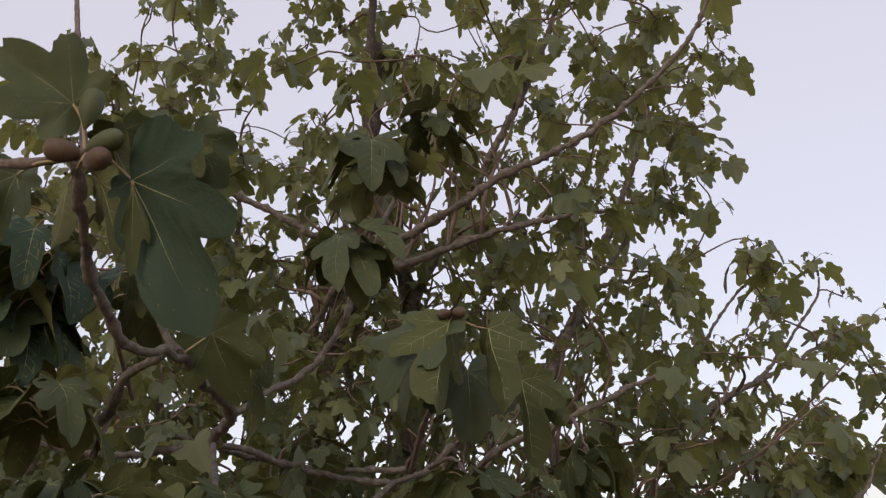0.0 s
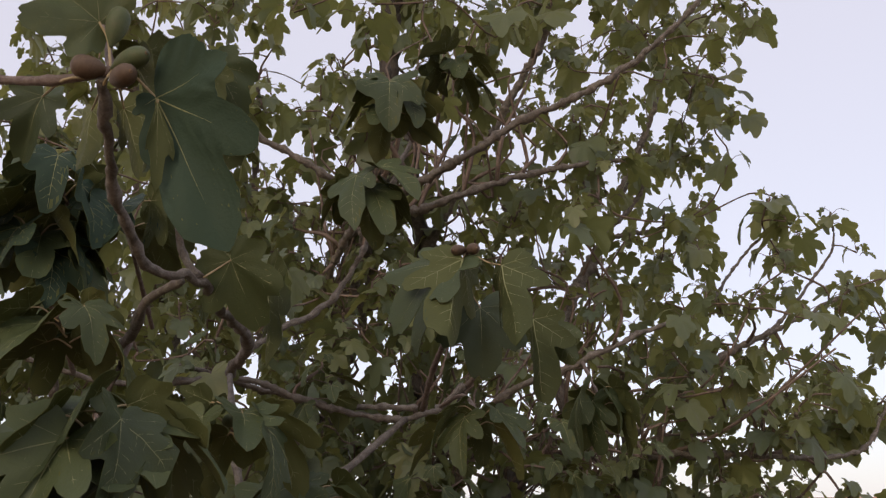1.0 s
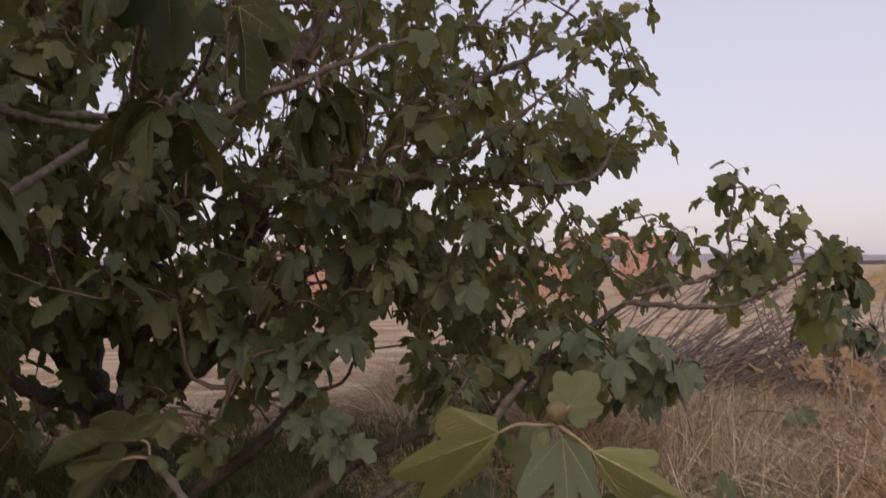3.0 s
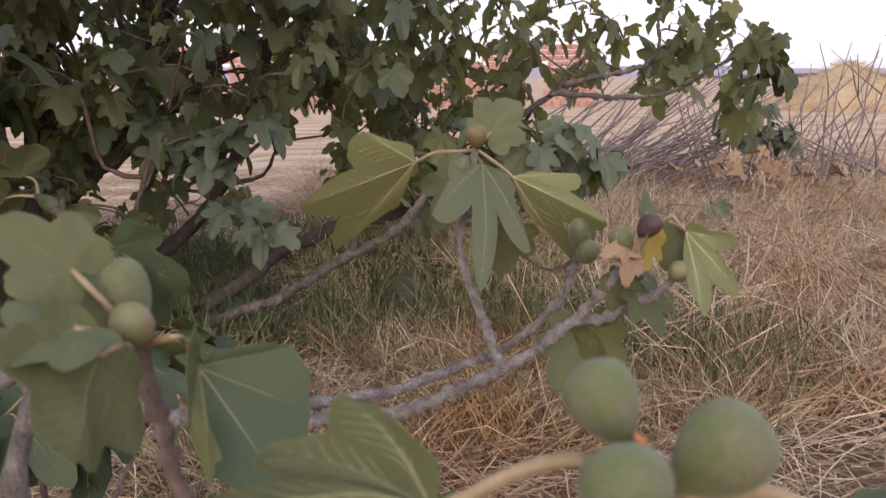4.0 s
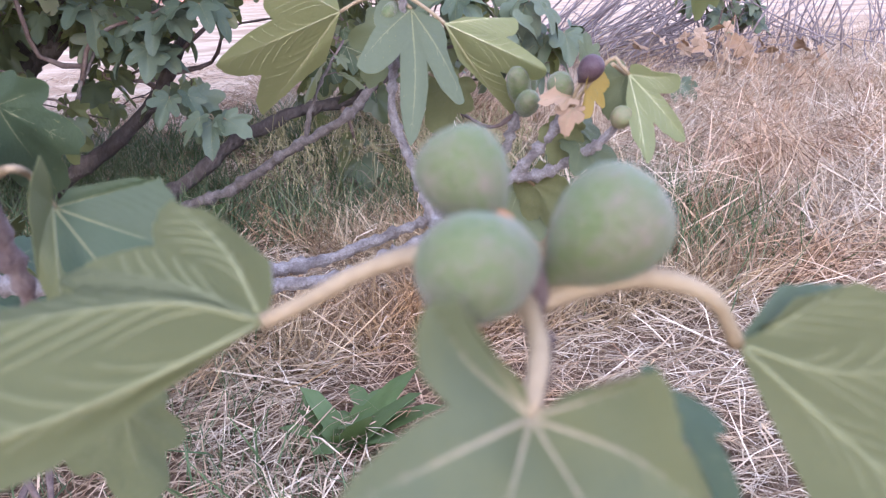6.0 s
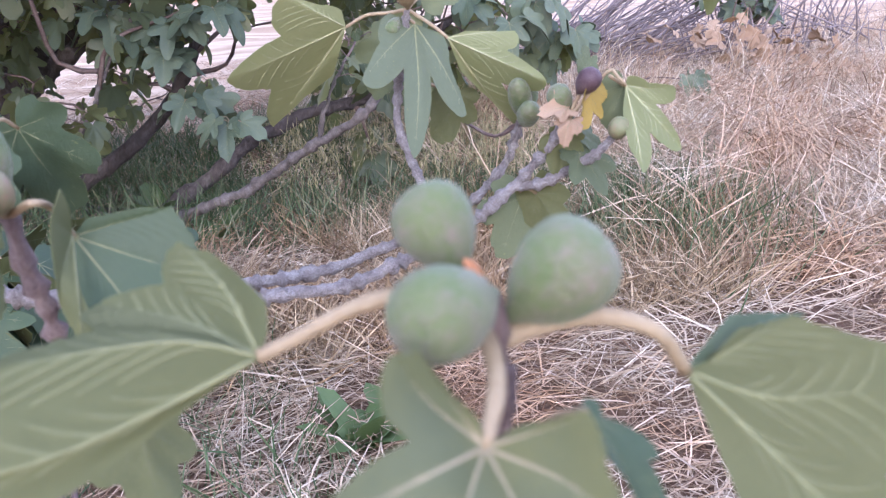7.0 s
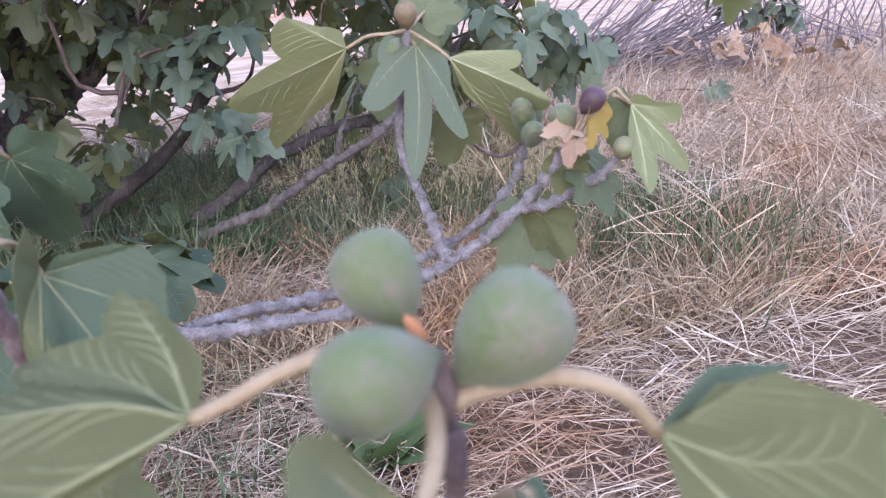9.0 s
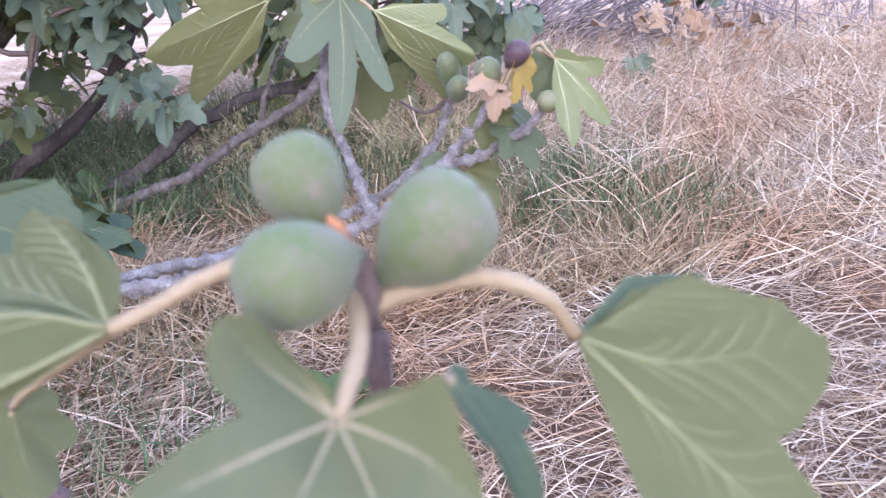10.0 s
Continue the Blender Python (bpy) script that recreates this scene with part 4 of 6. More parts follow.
            if near and count < 330:
                count += 1
                ob = part("leaf", fine[k][0], tree, at=m)
                v = new("vein", fine[k][1])
                v.parent = ob
            else:
                v, f = small[k]
                mm = np.array(m)
                mass.add(v @ mm[:3, :3].T + mm[:3, 3], f)
        if rng.random() < 0.4:
            o = tip - g * 0.03
            d = Vector(rng.normal(0, 1, 3)) + Vector((0, 0, 0.4))
            mat = Matrix.Translation(o) @ d.to_track_quat("Z", "Y").to_matrix().to_4x4() @ Matrix.Scale(rng.uniform(0.022, 0.034), 4)
            part("fig", small_fig, tree, at=mat)
    tagged(part("twig", twigs.mesh("twig", CROWN_BARK), tree), kind="stuff")
    tagged(part("foliage", mass.mesh("foliage", LEAF_MASS), tree), kind="stuff")
    return tree


fig_tree = build_tree()


# ---- low boughs that reach towards the path ----
def tuft(parent, apex, aim, n, size, seed, spread=1.0, fall=0.6, top=None, figs=0, skin=None, stem=None, stem_r=(0.007, 0.0045), under=None, face=(0, 0, 1)):
    """A shoot tip: leaves on stalks round an apex, some figs, and its stem."""
    rng = np.random.default_rng(seed)
    apex, g = np.array(apex, float), np.array(aim, float) / np.linalg.norm(aim)
    if stem:
        part("twig", tube_mesh("twig", SHOOT_BARK, [*stem, tuple(apex)], stem_r, 8, 0.02, 0.3, seed), parent)
    a0 = rng.uniform(0, 6.28)
    for j in range(n):
        o = apex - g * 0.014 * j
        ang = a0 + j * 2.4
        side = np.array([math.cos(ang), math.sin(ang), 0]) * spread
        out = g * 0.35 + side + [0, 0, 0.25 - 0.04 * j]
        out /= np.linalg.norm(out)
        stalk = rng.uniform(0.05, 0.1)
        mid, base = o + out * stalk * 0.6 + [0, 0, 0.012], o + out * stalk
        down = out * [1, 1, 0.3] - [0, 0, fall * rng.uniform(0.5, 1.6)]
        down /= np.linalg.norm(down)
        ln = size * rng.uniform(0.75, 1.15)
        kind = (FIVE, SLIM, LONG)[int(rng.integers(3))]
        bl = Blade(kind, 0.34, rng.uniform(0.1, 0.6), rng.uniform(0.1, 0.7), 0.07, 0, rng.uniform(-0.4, 0.4), seed * 7 + j, 0.02)
        up = np.array(face, float) + side * 0.6 + rng.normal(0, 0.25, 3)
        hero_leaf(parent, tuple(base), tuple(base + down * ln), tuple(up), bl, [tuple(o), tuple(mid)], n=57, rings=5, top=top, under=under or LEAF_OLIVE)
    for j in range(figs):
        ang = a0 + 1.2 + j * 2.2
        d = np.array([math.cos(ang), math.sin(ang), 0.35])
        d /= np.linalg.norm(d)
        o = apex - g * (0.02 + 0.012 * j)
        w = rng.uniform(0.026, 0.034)
        fig(parent, tuple(o + d * 0.004), tuple(o + d * w * 1.35), w, skin or FIG_SHADED, seed=j)


# leafy shoots of the skirt that face the open side
for i, (x, y, z) in enumerate(((0.123, 4.522, 1.091), (0.214, 4.523, 0.988), (0.352, 4.406, 0.916), (0.563, 4.314, 1.088), (0.590, 4.222, 0.625), (0.417, 4.353, 1.047), (0.447, 4.363, 0.715), (1.690, 4.218, 1.070), (1.873, 4.220, 0.957), (2.200, 4.600, 0.741), (2.283, 4.461, 0.869), (2.071, 4.294, 1.039))):
    tuft(fig_tree, (x, y, z), (0.1, -0.8, 0.3), 5, 0.16, 200 + i, 1.0, 0.8, top=LEAF_SKYLIT, under=LEAF_SKYLIT, face=(0.1, -0.7, 0.6), stem=[(x - 0.12, y + 0.6, z - 0.15), (x - 0.03, y + 0.25, z - 0.08)])

# the bough at eye level, its tip heavy with figs and large dark leaves
T0 = (-0.451, 1.2, 2.188)
hero_leaf(fig_tree, (-0.481, 1.2, 2.277), (-0.575, 1.12, 2.349), (-0.2, -0.9, 0.3), Blade(FIVE, 0.38, 0.15, 0.25, 0.05, seed=3), [T0, (-0.463, 1.2, 2.245)], n=97, rings=8, under=LEAF_OLIVE)
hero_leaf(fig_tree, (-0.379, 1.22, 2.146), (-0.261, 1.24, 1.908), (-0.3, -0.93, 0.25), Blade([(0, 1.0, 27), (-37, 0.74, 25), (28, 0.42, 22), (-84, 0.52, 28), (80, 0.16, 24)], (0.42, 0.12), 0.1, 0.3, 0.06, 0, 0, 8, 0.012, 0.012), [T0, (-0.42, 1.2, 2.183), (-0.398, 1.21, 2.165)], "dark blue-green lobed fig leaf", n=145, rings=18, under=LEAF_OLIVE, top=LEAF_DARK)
hero_leaf(fig_tree, (-0.37, 1.2, 2.128), (-0.358, 1.21, 1.987), (0.75, -0.6, 0.3), Blade([(0, 1.0, 9), (-14, 0.66, 9), (12, 0.6, 8)], 0.03, 0.05, 0.3, 0.05, 0, 0, 9, 0.012), [(-0.379, 1.22, 2.146)], "folded pale edge of a fig leaf", n=97, rings=8, under=LEAF_OLIVE, top=LEAF_OLIVE)
hero_leaf(fig_tree, (-0.458, 1.3, 2.251), (-0.438, 1.4, 2.108), (0.9, 0.3, 0.3), Blade(LONG, 0.4, 0.2, 0.5, 0.05, seed=9), [T0, (-0.436, 1.22, 2.207)], n=97, rings=8, under=LEAF_OLIVE)
hero_leaf(fig_tree, (-0.447, 1.3, 2.284), (-0.449, 1.4, 2.226), (-0.5, 0.8, 0.5), Blade(SLIM, 0.36, 0.2, 0.5, 0.06, seed=10), [T0, (-0.449, 1.25, 2.241)], n=97, rings=8, under=LEAF_OLIVE)
hero_leaf(fig_tree, (-0.696, 1.6, 2.335), (-0.693, 1.6, 2.193), (0.2, 0.95, 0.15), Blade([(0, 1.0, 26), (-42, 0.58, 25), (40, 0.54, 25), (-92, 0.34, 28), (90, 0.3, 28)], 0.3, 0.2, 0.8, 0.05, seed=12), [T0, (-0.472, 1.22, 2.172)], n=97, rings=8, under=LEAF_OLIVE)
hero_leaf(fig_tree, (-0.627, 1.6, 2.337), (-0.578, 1.65, 2.199), (0.2, 0.8, 0.3), Blade([(0, 1.0, 26), (-42, 0.58, 25), (40, 0.54, 25), (-92, 0.34, 28), (90, 0.3, 28)], 0.3, 0.2, 0.8, 0.05, seed=13), [T0, (-0.445, 1.22, 2.171)], n=97, rings=8, under=LEAF_OLIVE)
hero_leaf(fig_tree, (-0.713, 1.45, 2.289), (-0.757, 1.45, 2.167), (0.2, -0.9, 0.3), Blade(SLIM, 0.36, 0.3, 0.5, 0.05, seed=14), [T0, (-0.485, 1.2, 2.178), (-0.525, 1.2, 2.176)], n=97, rings=8, under=LEAF_OLIVE)
fig(fig_tree, T0, (-0.507, 1.18, 2.191), 0.038, FIG_SHADED_RUSSET, "ripening reddish brown fig")
fig(fig_tree, (-0.457, 1.2, 2.23), (-0.446, 1.2, 2.302), 0.036, FIG_SHADED)
fig(fig_tree, (-0.452, 1.2, 2.192), (-0.377, 1.16, 2.193), 0.034, FIG_SHADED)
fig(fig_tree, (-0.447, 1.2, 2.166), (-0.388, 1.14, 2.151), 0.034, FIG_SHADED_RUSSET)
part("twig", tube_mesh("twig", SHOOT_BARK, [(-0.852, 1.35, 2.282), (-0.617, 1.25, 2.206), (-0.524, 1.22, 2.19), T0], [0.008, 0.007], 8, 0.02, 0.3, 2), fig_tree)
part("twig", tube_mesh("twig", SHOOT_BARK, [T0, (-0.62, 1.45, 2.49), (-0.871, 1.8, 3.066)], [0.006, 0.005], 8, 0.03, 0.3, 3), fig_tree)
hero_leaf(fig_tree, (-0.498, 1.75, 2.521), (-0.441, 1.8, 2.413), (-0.2, -0.7, 0.6), Blade(THREE, 0.42, 0.2, 0.1, 0.05, seed=16), [(-0.566, 1.8, 2.421)], n=73, rings=6, under=LEAF_OLIVE)
hero_leaf(fig_tree, (-0.489, 1.7, 2.479), (-0.558, 1.75, 2.397), (0.8, 0.3, 0.5), Blade(THREE, 0.42, 0.2, 0.5, 0.05, seed=17), [(-0.566, 1.8, 2.421)], n=73, rings=6, top=LEAF_OLIVE, under=LEAF_OLIVE)
hero_leaf(fig_tree, (-0.477, 1.9, 2.097), (-0.424, 1.95, 1.938), (-0.3, -0.8, 0.4), Blade(FIVE, 0.42, 0.2, 0.2, 0.05, seed=18), [(-0.52, 1.85, 2.041)], n=73, rings=6, under=LEAF_OLIVE)
hero_leaf(fig_tree, (-0.451, 2.1, 2.107), (-0.399, 2.1, 1.898), (0.7, 0.5, 0.4), Blade(SLIM, 0.42, 0.2, 0.3, 0.05, seed=19), [(-0.592, 2.4, 2.06), (-0.51, 2.2, 2.105)], n=73, rings=6, under=LEAF_OLIVE)

# Leafy shoots behind the tip; their dark skin carries the backlit bough's shade.
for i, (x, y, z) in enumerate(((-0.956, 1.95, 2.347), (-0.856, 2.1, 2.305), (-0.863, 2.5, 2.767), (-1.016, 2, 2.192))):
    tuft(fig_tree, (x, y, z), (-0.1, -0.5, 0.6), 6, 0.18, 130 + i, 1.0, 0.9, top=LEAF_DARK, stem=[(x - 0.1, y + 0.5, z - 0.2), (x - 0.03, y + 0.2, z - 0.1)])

# the shoot that hangs in the middle of the crown
TA = (0.044, 2.35, 2.252)
part("twig", tube_mesh("twig", SHOOT_BARK, [(-0.213, 3.62, 1.978), (-0.122, 3.2, 2.09), (-0.006, 2.7, 2.158), TA], [0.011, 0.007], 8, 0.03, 0.3, 5), fig_tree)
hero_leaf(fig_tree, (-0.012, 2.35, 2.215), (-0.176, 2.25, 2.078), (-0.2, -0.7, 0.8), Blade(FIVE, 0.4, 0.4, 0.3, 0.06, seed=21), [TA, (0.013, 2.33, 2.236)], n=97, rings=8, under=LEAF_OLIVE)
hero_leaf(fig_tree, (0.034, 2.3, 2.209), (-0.028, 2.2, 1.945), (-0.3, 0.8, 0.3), Blade([(0, 1.0, 26), (-42, 0.58, 25), (40, 0.54, 25), (-92, 0.34, 28), (90, 0.3, 28)], 0.26, 0.15, 0.9, 0.06, seed=22), [TA], n=97, rings=8, under=LEAF_OLIVE)
hero_leaf(fig_tree, (0.139, 2.3, 2.191), (0.188, 2.2, 1.953), (0.5, 0.8, 0.3), Blade([(0, 1.0, 26), (-42, 0.58, 25), (40, 0.54, 25), (-92, 0.34, 28), (90, 0.3, 28)], 0.26, 0.15, 0.9, 0.06, seed=23), [TA, (0.099, 2.3, 2.202)], n=97, rings=8, under=LEAF_OLIVE)
hero_leaf(fig_tree, (-0.041, 2.5, 2.178), (-0.157, 2.5, 2.015), (-0.4, -0.5, 0.7), Blade(THREE, 0.4, 0.3, 0.3, 0.06, seed=24), [TA, (0.012, 2.45, 2.214)], n=97, rings=8, under=LEAF_OLIVE)
hero_leaf(fig_tree, (0.071, 2.55, 2.136), (0.084, 2.5, 1.928), (0.1, -0.8, 0.4), Blade(FIVE, 0.42, 0.2, 0.1, 0.05, seed=25), [TA, (0.049, 2.5, 2.175)], n=97, rings=8, under=LEAF_OLIVE)
hero_leaf(fig_tree, (0.232, 2.75, 2.144), (0.272, 2.75, 1.878), (0.6, 0.6, 0.4), Blade([(0, 1.0, 26), (-42, 0.58, 25), (40, 0.54, 25), (-92, 0.34, 28), (90, 0.3, 28)], 0.26, 0.15, 0.9, 0.06, seed=26), [(0.148, 3, 2.145), (0.197, 2.85, 2.168)], n=97, rings=8, under=LEAF_OLIVE)
hero_leaf(fig_tree, (0.278, 2.8, 2.145), (0.36, 2.8, 2.006), (-0.4, 0.7, 0.5), Blade(FIVE, 0.34, 0.2, 0.7, 0.06, seed=27), [(0.148, 3, 2.145), (0.225, 2.85, 2.177)], n=97, rings=8, under=LEAF_OLIVE)
part("twig", tube_mesh("twig", SHOOT_BARK, [(-0.061, 3.8, 2.074), (0.076, 3.4, 2.143), (0.148, 3, 2.145)], [0.009, 0.006], 8, 0.03, 0.3, 6), fig_tree)
for i, w in enumerate((0.03, 0.032)):
    fig(fig_tree, TA, ((0.009, 2.28, 2.231), (0.074, 2.28, 2.235))[i], w, FIG_SHADED_RUSSET, seed=i)

# leafy shoots low on the near side of the crown
tuft(fig_tree, (-0.557, 1.6, 1.694), (0.2, -0.6, 0.7), 7, 0.2, 31, 1.0, 0.7, figs=3, stem=[(-0.823, 2.2, 2.004), (-0.71, 1.8, 1.694)])
tuft(fig_tree, (-0.557, 1.5, 1.666), (-0.2, -0.4, 0.8), 5, 0.2, 32, 0.8, 1.1, stem=[(-0.848, 1.9, 1.646)])
tuft(fig_tree, (-0.431, 1.9, 1.734), (0.2, -0.6, 0.5), 6, 0.17, 33, 1.0, 1.0, figs=2, stem=[(-0.606, 2.4, 1.688), (-0.477, 2, 1.716)])
tuft(fig_tree, (-0.336, 2.2, 1.545), (0.3, -0.5, 0.4), 6, 0.15, 34, 1.0, 1.0, figs=3, stem=[(-0.636, 2.6, 1.494), (-0.449, 2.3, 1.535)])
S2 = (-0.502, 1.33, 1.46)
part("twig", tube_mesh("twig", SHOOT_BARK, [(-0.949, 1.6, 1.301), (-0.657, 1.42, 1.4), S2], [0.009, 0.006], 8, 0.02, 0.3, 35), fig_tree)
fig(fig_tree, S2, (-0.492, 1.33, 1.53), 0.034, FIG_SHADED, "plump green fig, darkened for shade")
fig(fig_tree, S2, (-0.422, 1.3, 1.477), 0.034, FIG_SHADED, "plump green fig, darkened for shade")
fig(fig_tree, S2, (-0.508, 1.28, 1.477), 0.03, FIG_SHADED_RUSSET)
# This leaf takes the dark skin as painted shade.
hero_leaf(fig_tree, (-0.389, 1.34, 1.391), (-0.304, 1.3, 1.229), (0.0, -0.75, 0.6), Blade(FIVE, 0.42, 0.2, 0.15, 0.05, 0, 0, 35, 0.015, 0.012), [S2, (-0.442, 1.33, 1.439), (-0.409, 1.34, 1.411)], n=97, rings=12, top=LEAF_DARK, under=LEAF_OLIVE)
hero_leaf(fig_tree, (-0.511, 1.3, 1.383), (-0.514, 1.25, 1.247), (-0.2, -0.7, 0.6), Blade(THREE, 0.45, 0.2, 0.2, 0.05, 0, 0, 36, 0.015), [S2], n=97, rings=8, under=LEAF_OLIVE)
hero_leaf(fig_tree, (-0.551, 1.45, 1.532), (-0.554, 1.55, 1.668), (-0.2, -0.7, 0.6), Blade(FIVE, 0.4, 0.2, 0.2, 0.05, 0, 0, 37, 0.015), [S2], n=97, rings=8, under=LEAF_OLIVE)
hero_leaf(fig_tree, (-0.52, 1.5, 1.454), (-0.397, 1.55, 1.471), (0.1, -0.6, 0.8), Blade(FIVE, 0.4, 0.2, 0.2, 0.05, 0, 0, 38, 0.015), [S2], n=97, rings=8, under=LEAF_OLIVE)
tuft(fig_tree, (-0.878, 1.9, 1.971), (-0.2, -0.6, 0.7), 7, 0.19, 36, 1.0, 0.8, stem=[(-1.192, 2.6, 1.967)])
tuft(fig_tree, (-1.023, 2, 2.202), (-0.2, -0.5, 0.7), 7, 0.19, 37, 1.0, 0.8, stem=[(-1.255, 2.6, 2.147), (-1.106, 2.3, 2.204)])
tuft(fig_tree, (-1.257, 2.3, 2.401), (-0.2, -0.5, 0.5), 7, 0.19, 50, 1.0, 0.8, stem=[(-1.292, 2.6, 2.174)])
tuft(fig_tree, (-1.249, 2.4, 2.604), (-0.2, -0.5, 0.5), 6, 0.17, 52, 1.0, 0.8, stem=[(-1.179, 2.4, 2.434)])
tuft(fig_tree, (0.062, 2.7, 1.828), (0.3, -0.6, 0.4), 6, 0.19, 39, 1.0, 1.1, figs=1, stem=[(-0.135, 3.6, 1.985), (-0.013, 3.1, 1.956)])
tuft(fig_tree, (-0.383, 3, 2.748), (0.0, -0.5, 0.6), 7, 0.2, 41, 1.0, 0.9, stem=[(-0.343, 3.45, 2.907)])
tuft(fig_tree, (-0.298, 3.1, 3.152), (0.0, -0.5, 0.8), 7, 0.2, 42, 1.0, 0.9, stem=[(-0.253, 3.5, 3.14)])
tuft(fig_tree, (-0.055, 3.2, 3.353), (0.0, -0.5, 0.8), 7, 0.2, 43, 1.0, 0.9, stem=[(-0.158, 3.55, 3.216)])
tuft(fig_tree, (0.472, 3.2, 1.965), (0.0, -0.5, 0.4), 6, 0.2, 44, 0.9, 1.2, stem=[(0.473, 3.9, 2.219)])
tuft(fig_tree, (-0.353, 2.2, 1.58), (0.2, -0.5, 0.4), 7, 0.18, 47, 1.0, 0.9, stem=[(-0.815, 2.8, 1.485)])
part("branch", tube_mesh("branch", TWIG_BARK, [(-0.461, 2, 1.187), (-0.457, 2.2, 1.299), (-0.464, 2.5, 1.412), (-0.536, 3, 1.571), (-0.283, 3.62, 1.939)], [0.02, 0.012], 9, 0.04, 0.25, 9), fig_tree)
part("branch", tube_mesh("branch", TWIG_BARK, [(-0.797, 2.9, 2.001), (-0.599, 2.4, 1.719), (-0.542, 2.3, 1.592), (-0.521, 2.3, 1.485)], [0.009, 0.011], 8, 0.03, 0.25, 10), fig_tree)
part("branch", tube_mesh("branch", TWIG_BARK, [(-1.179, 2.4, 2.434), (-1.166, 2.4, 2.223), (-1.158, 2.4, 2.056), (-1.193, 2.5, 1.879)], [0.009, 0.012], 8, 0.03, 0.3, 11), fig_tree)
part("branch", tube_mesh("branch", TWIG_BARK, [(-0.919, 2.2, 1.933), (-0.789, 2.1, 1.967), (-0.716, 2, 2.026), (-0.582, 1.88, 2.044)], [0.014, 0.009], 8, 0.03, 0.3, 12), fig_tree)

# ---- the near shoot with three green figs ----
near_shoot = thing("fig_shoot", (0.62, 0.95, 0), "upright fig shoot bearing three plump green figs", "fig shoot")
J0, J1 = (0.551, 0.659, 1.154), (0.553, 0.658, 1.144)
part("stem", tube_mesh("stem", SHOOT_BARK, [(0.62, 0.95, -0.02), (0.63, 0.93, 0.5), (0.56, 0.74, 0.93), (0.556, 0.664, 1.108), (0.554, 0.662, 1.127), J1, J0], [0.014, 0.01, 0.0036, 0.003], 10, 0.008, 0.25, 4), near_shoot)
part("bud", tube_mesh("bud", BUD, [(0.549, 0.662, 1.157), (0.546, 0.663, 1.162), (0.544, 0.664, 1.165)], [0.0016, 0.0023, 0.0008], 8, 0.003), near_shoot, "dry orange leaf bud")
fig(near_shoot, (0.551, 0.654, 1.156), (0.515, 0.631, 1.159), 0.0295, FIG_GREEN, "plump unripe green fig", False, 1)
fig(near_shoot, (0.557, 0.662, 1.142), (0.586, 0.648, 1.172), 0.0335, FIG_GREEN, "plump unripe green fig", seed=2)
fig(near_shoot, (0.547, 0.673, 1.155), (0.535, 0.690, 1.184), 0.0282, FIG_GREEN, "plump unripe green fig", seed=3)
vein_leaf(near_shoot, (0.477, 0.696, 1.128), [[(0.445, 0.687, 1.114), (0.417, 0.675, 1.103), (0.400, 0.668, 1.101)], [(0.441, 0.686, 1.119), (0.406, 0.676, 1.114), (0.362, 0.666, 1.114)], [(0.448, 0.700, 1.137), (0.390, 0.701, 1.137)], [(0.452, 0.728, 1.133), (0.419, 0.765, 1.131)], [(0.469, 0.726, 1.143), (0.453, 0.766, 1.153)], [(0.481, 0.700, 1.136), (0.482, 0.709, 1.143)]], [1.0, 1.08, 0.8, 0.8, 1.28], (0.2, 1, 0.1), [(0.547, 0.672, 1.143), (0.530, 0.683, 1.148), (0.510, 0.690, 1.143), (0.493, 0.693, 1.135)], "large pale green fig leaf, underside showing", LEAF_PALE, LEAF_UNDER, 51, stalk_r=(0.0033, 0.0026))
vein_leaf(near_shoot, (0.532, 0.612, 1.128), [[(0.531, 0.613, 1.136)], [(0.523, 0.613, 1.145), (0.514, 0.610, 1.162)], [(0.517, 0.612, 1.145), (0.508, 0.610, 1.162)], [(0.512, 0.597, 1.133), (0.479, 0.583, 1.133)], [(0.521, 0.594, 1.125), (0.507, 0.572, 1.120)], [(0.534, 0.591, 1.121), (0.535, 0.567, 1.116)], [(0.546, 0.590, 1.128), (0.555, 0.571, 1.124)], [(0.544, 0.601, 1.137), (0.552, 0.589, 1.148)], [(0.540, 0.608, 1.135)]], [0.85, 0.98, 0.62, 0.95, 0.95, 0.98, 1.0, 0.9], (0, -0.7, 0.7), [(0.547, 0.674, 1.141), (0.548, 0.655, 1.140), (0.543, 0.632, 1.136)], "grey-green fig leaf hanging below the figs", LEAF_SOFT, LEAF_UNDER, 52, stalk_r=(0.0032, 0.0026))
vein_leaf(near_shoot, (0.623, 0.658, 1.113), [[(0.622, 0.631, 1.092), (0.622, 0.604, 1.071)], [(0.638, 0.625, 1.094), (0.649, 0.599, 1.081), (0.662, 0.573, 1.066)], [(0.643, 0.639, 1.108), (0.661, 0.624, 1.113), (0.682, 0.609, 1.122)], [(0.641, 0.655, 1.120), (0.659, 0.649, 1.132)], [(0.630, 0.656, 1.116), (0.645, 0.659, 1.125)]], [1.0, 0.8, 1.1, 1.0], (0.3, 1, 0), [(0.552, 0.662, 1.134), (0.568, 0.658, 1.140), (0.588, 0.653, 1.142), (0.607, 0.650, 1.134)], "large pale green fig leaf, underside showing", LEAF_MID, LEAF_UNDER, 53, stalk_r=(0.0033, 0.0026), ear=[[(0.633, 0.664, 1.117), (0.653, 0.677, 1.122)], [(0.648, 0.664, 1.117), (0.686, 0.674, 1.118)]])
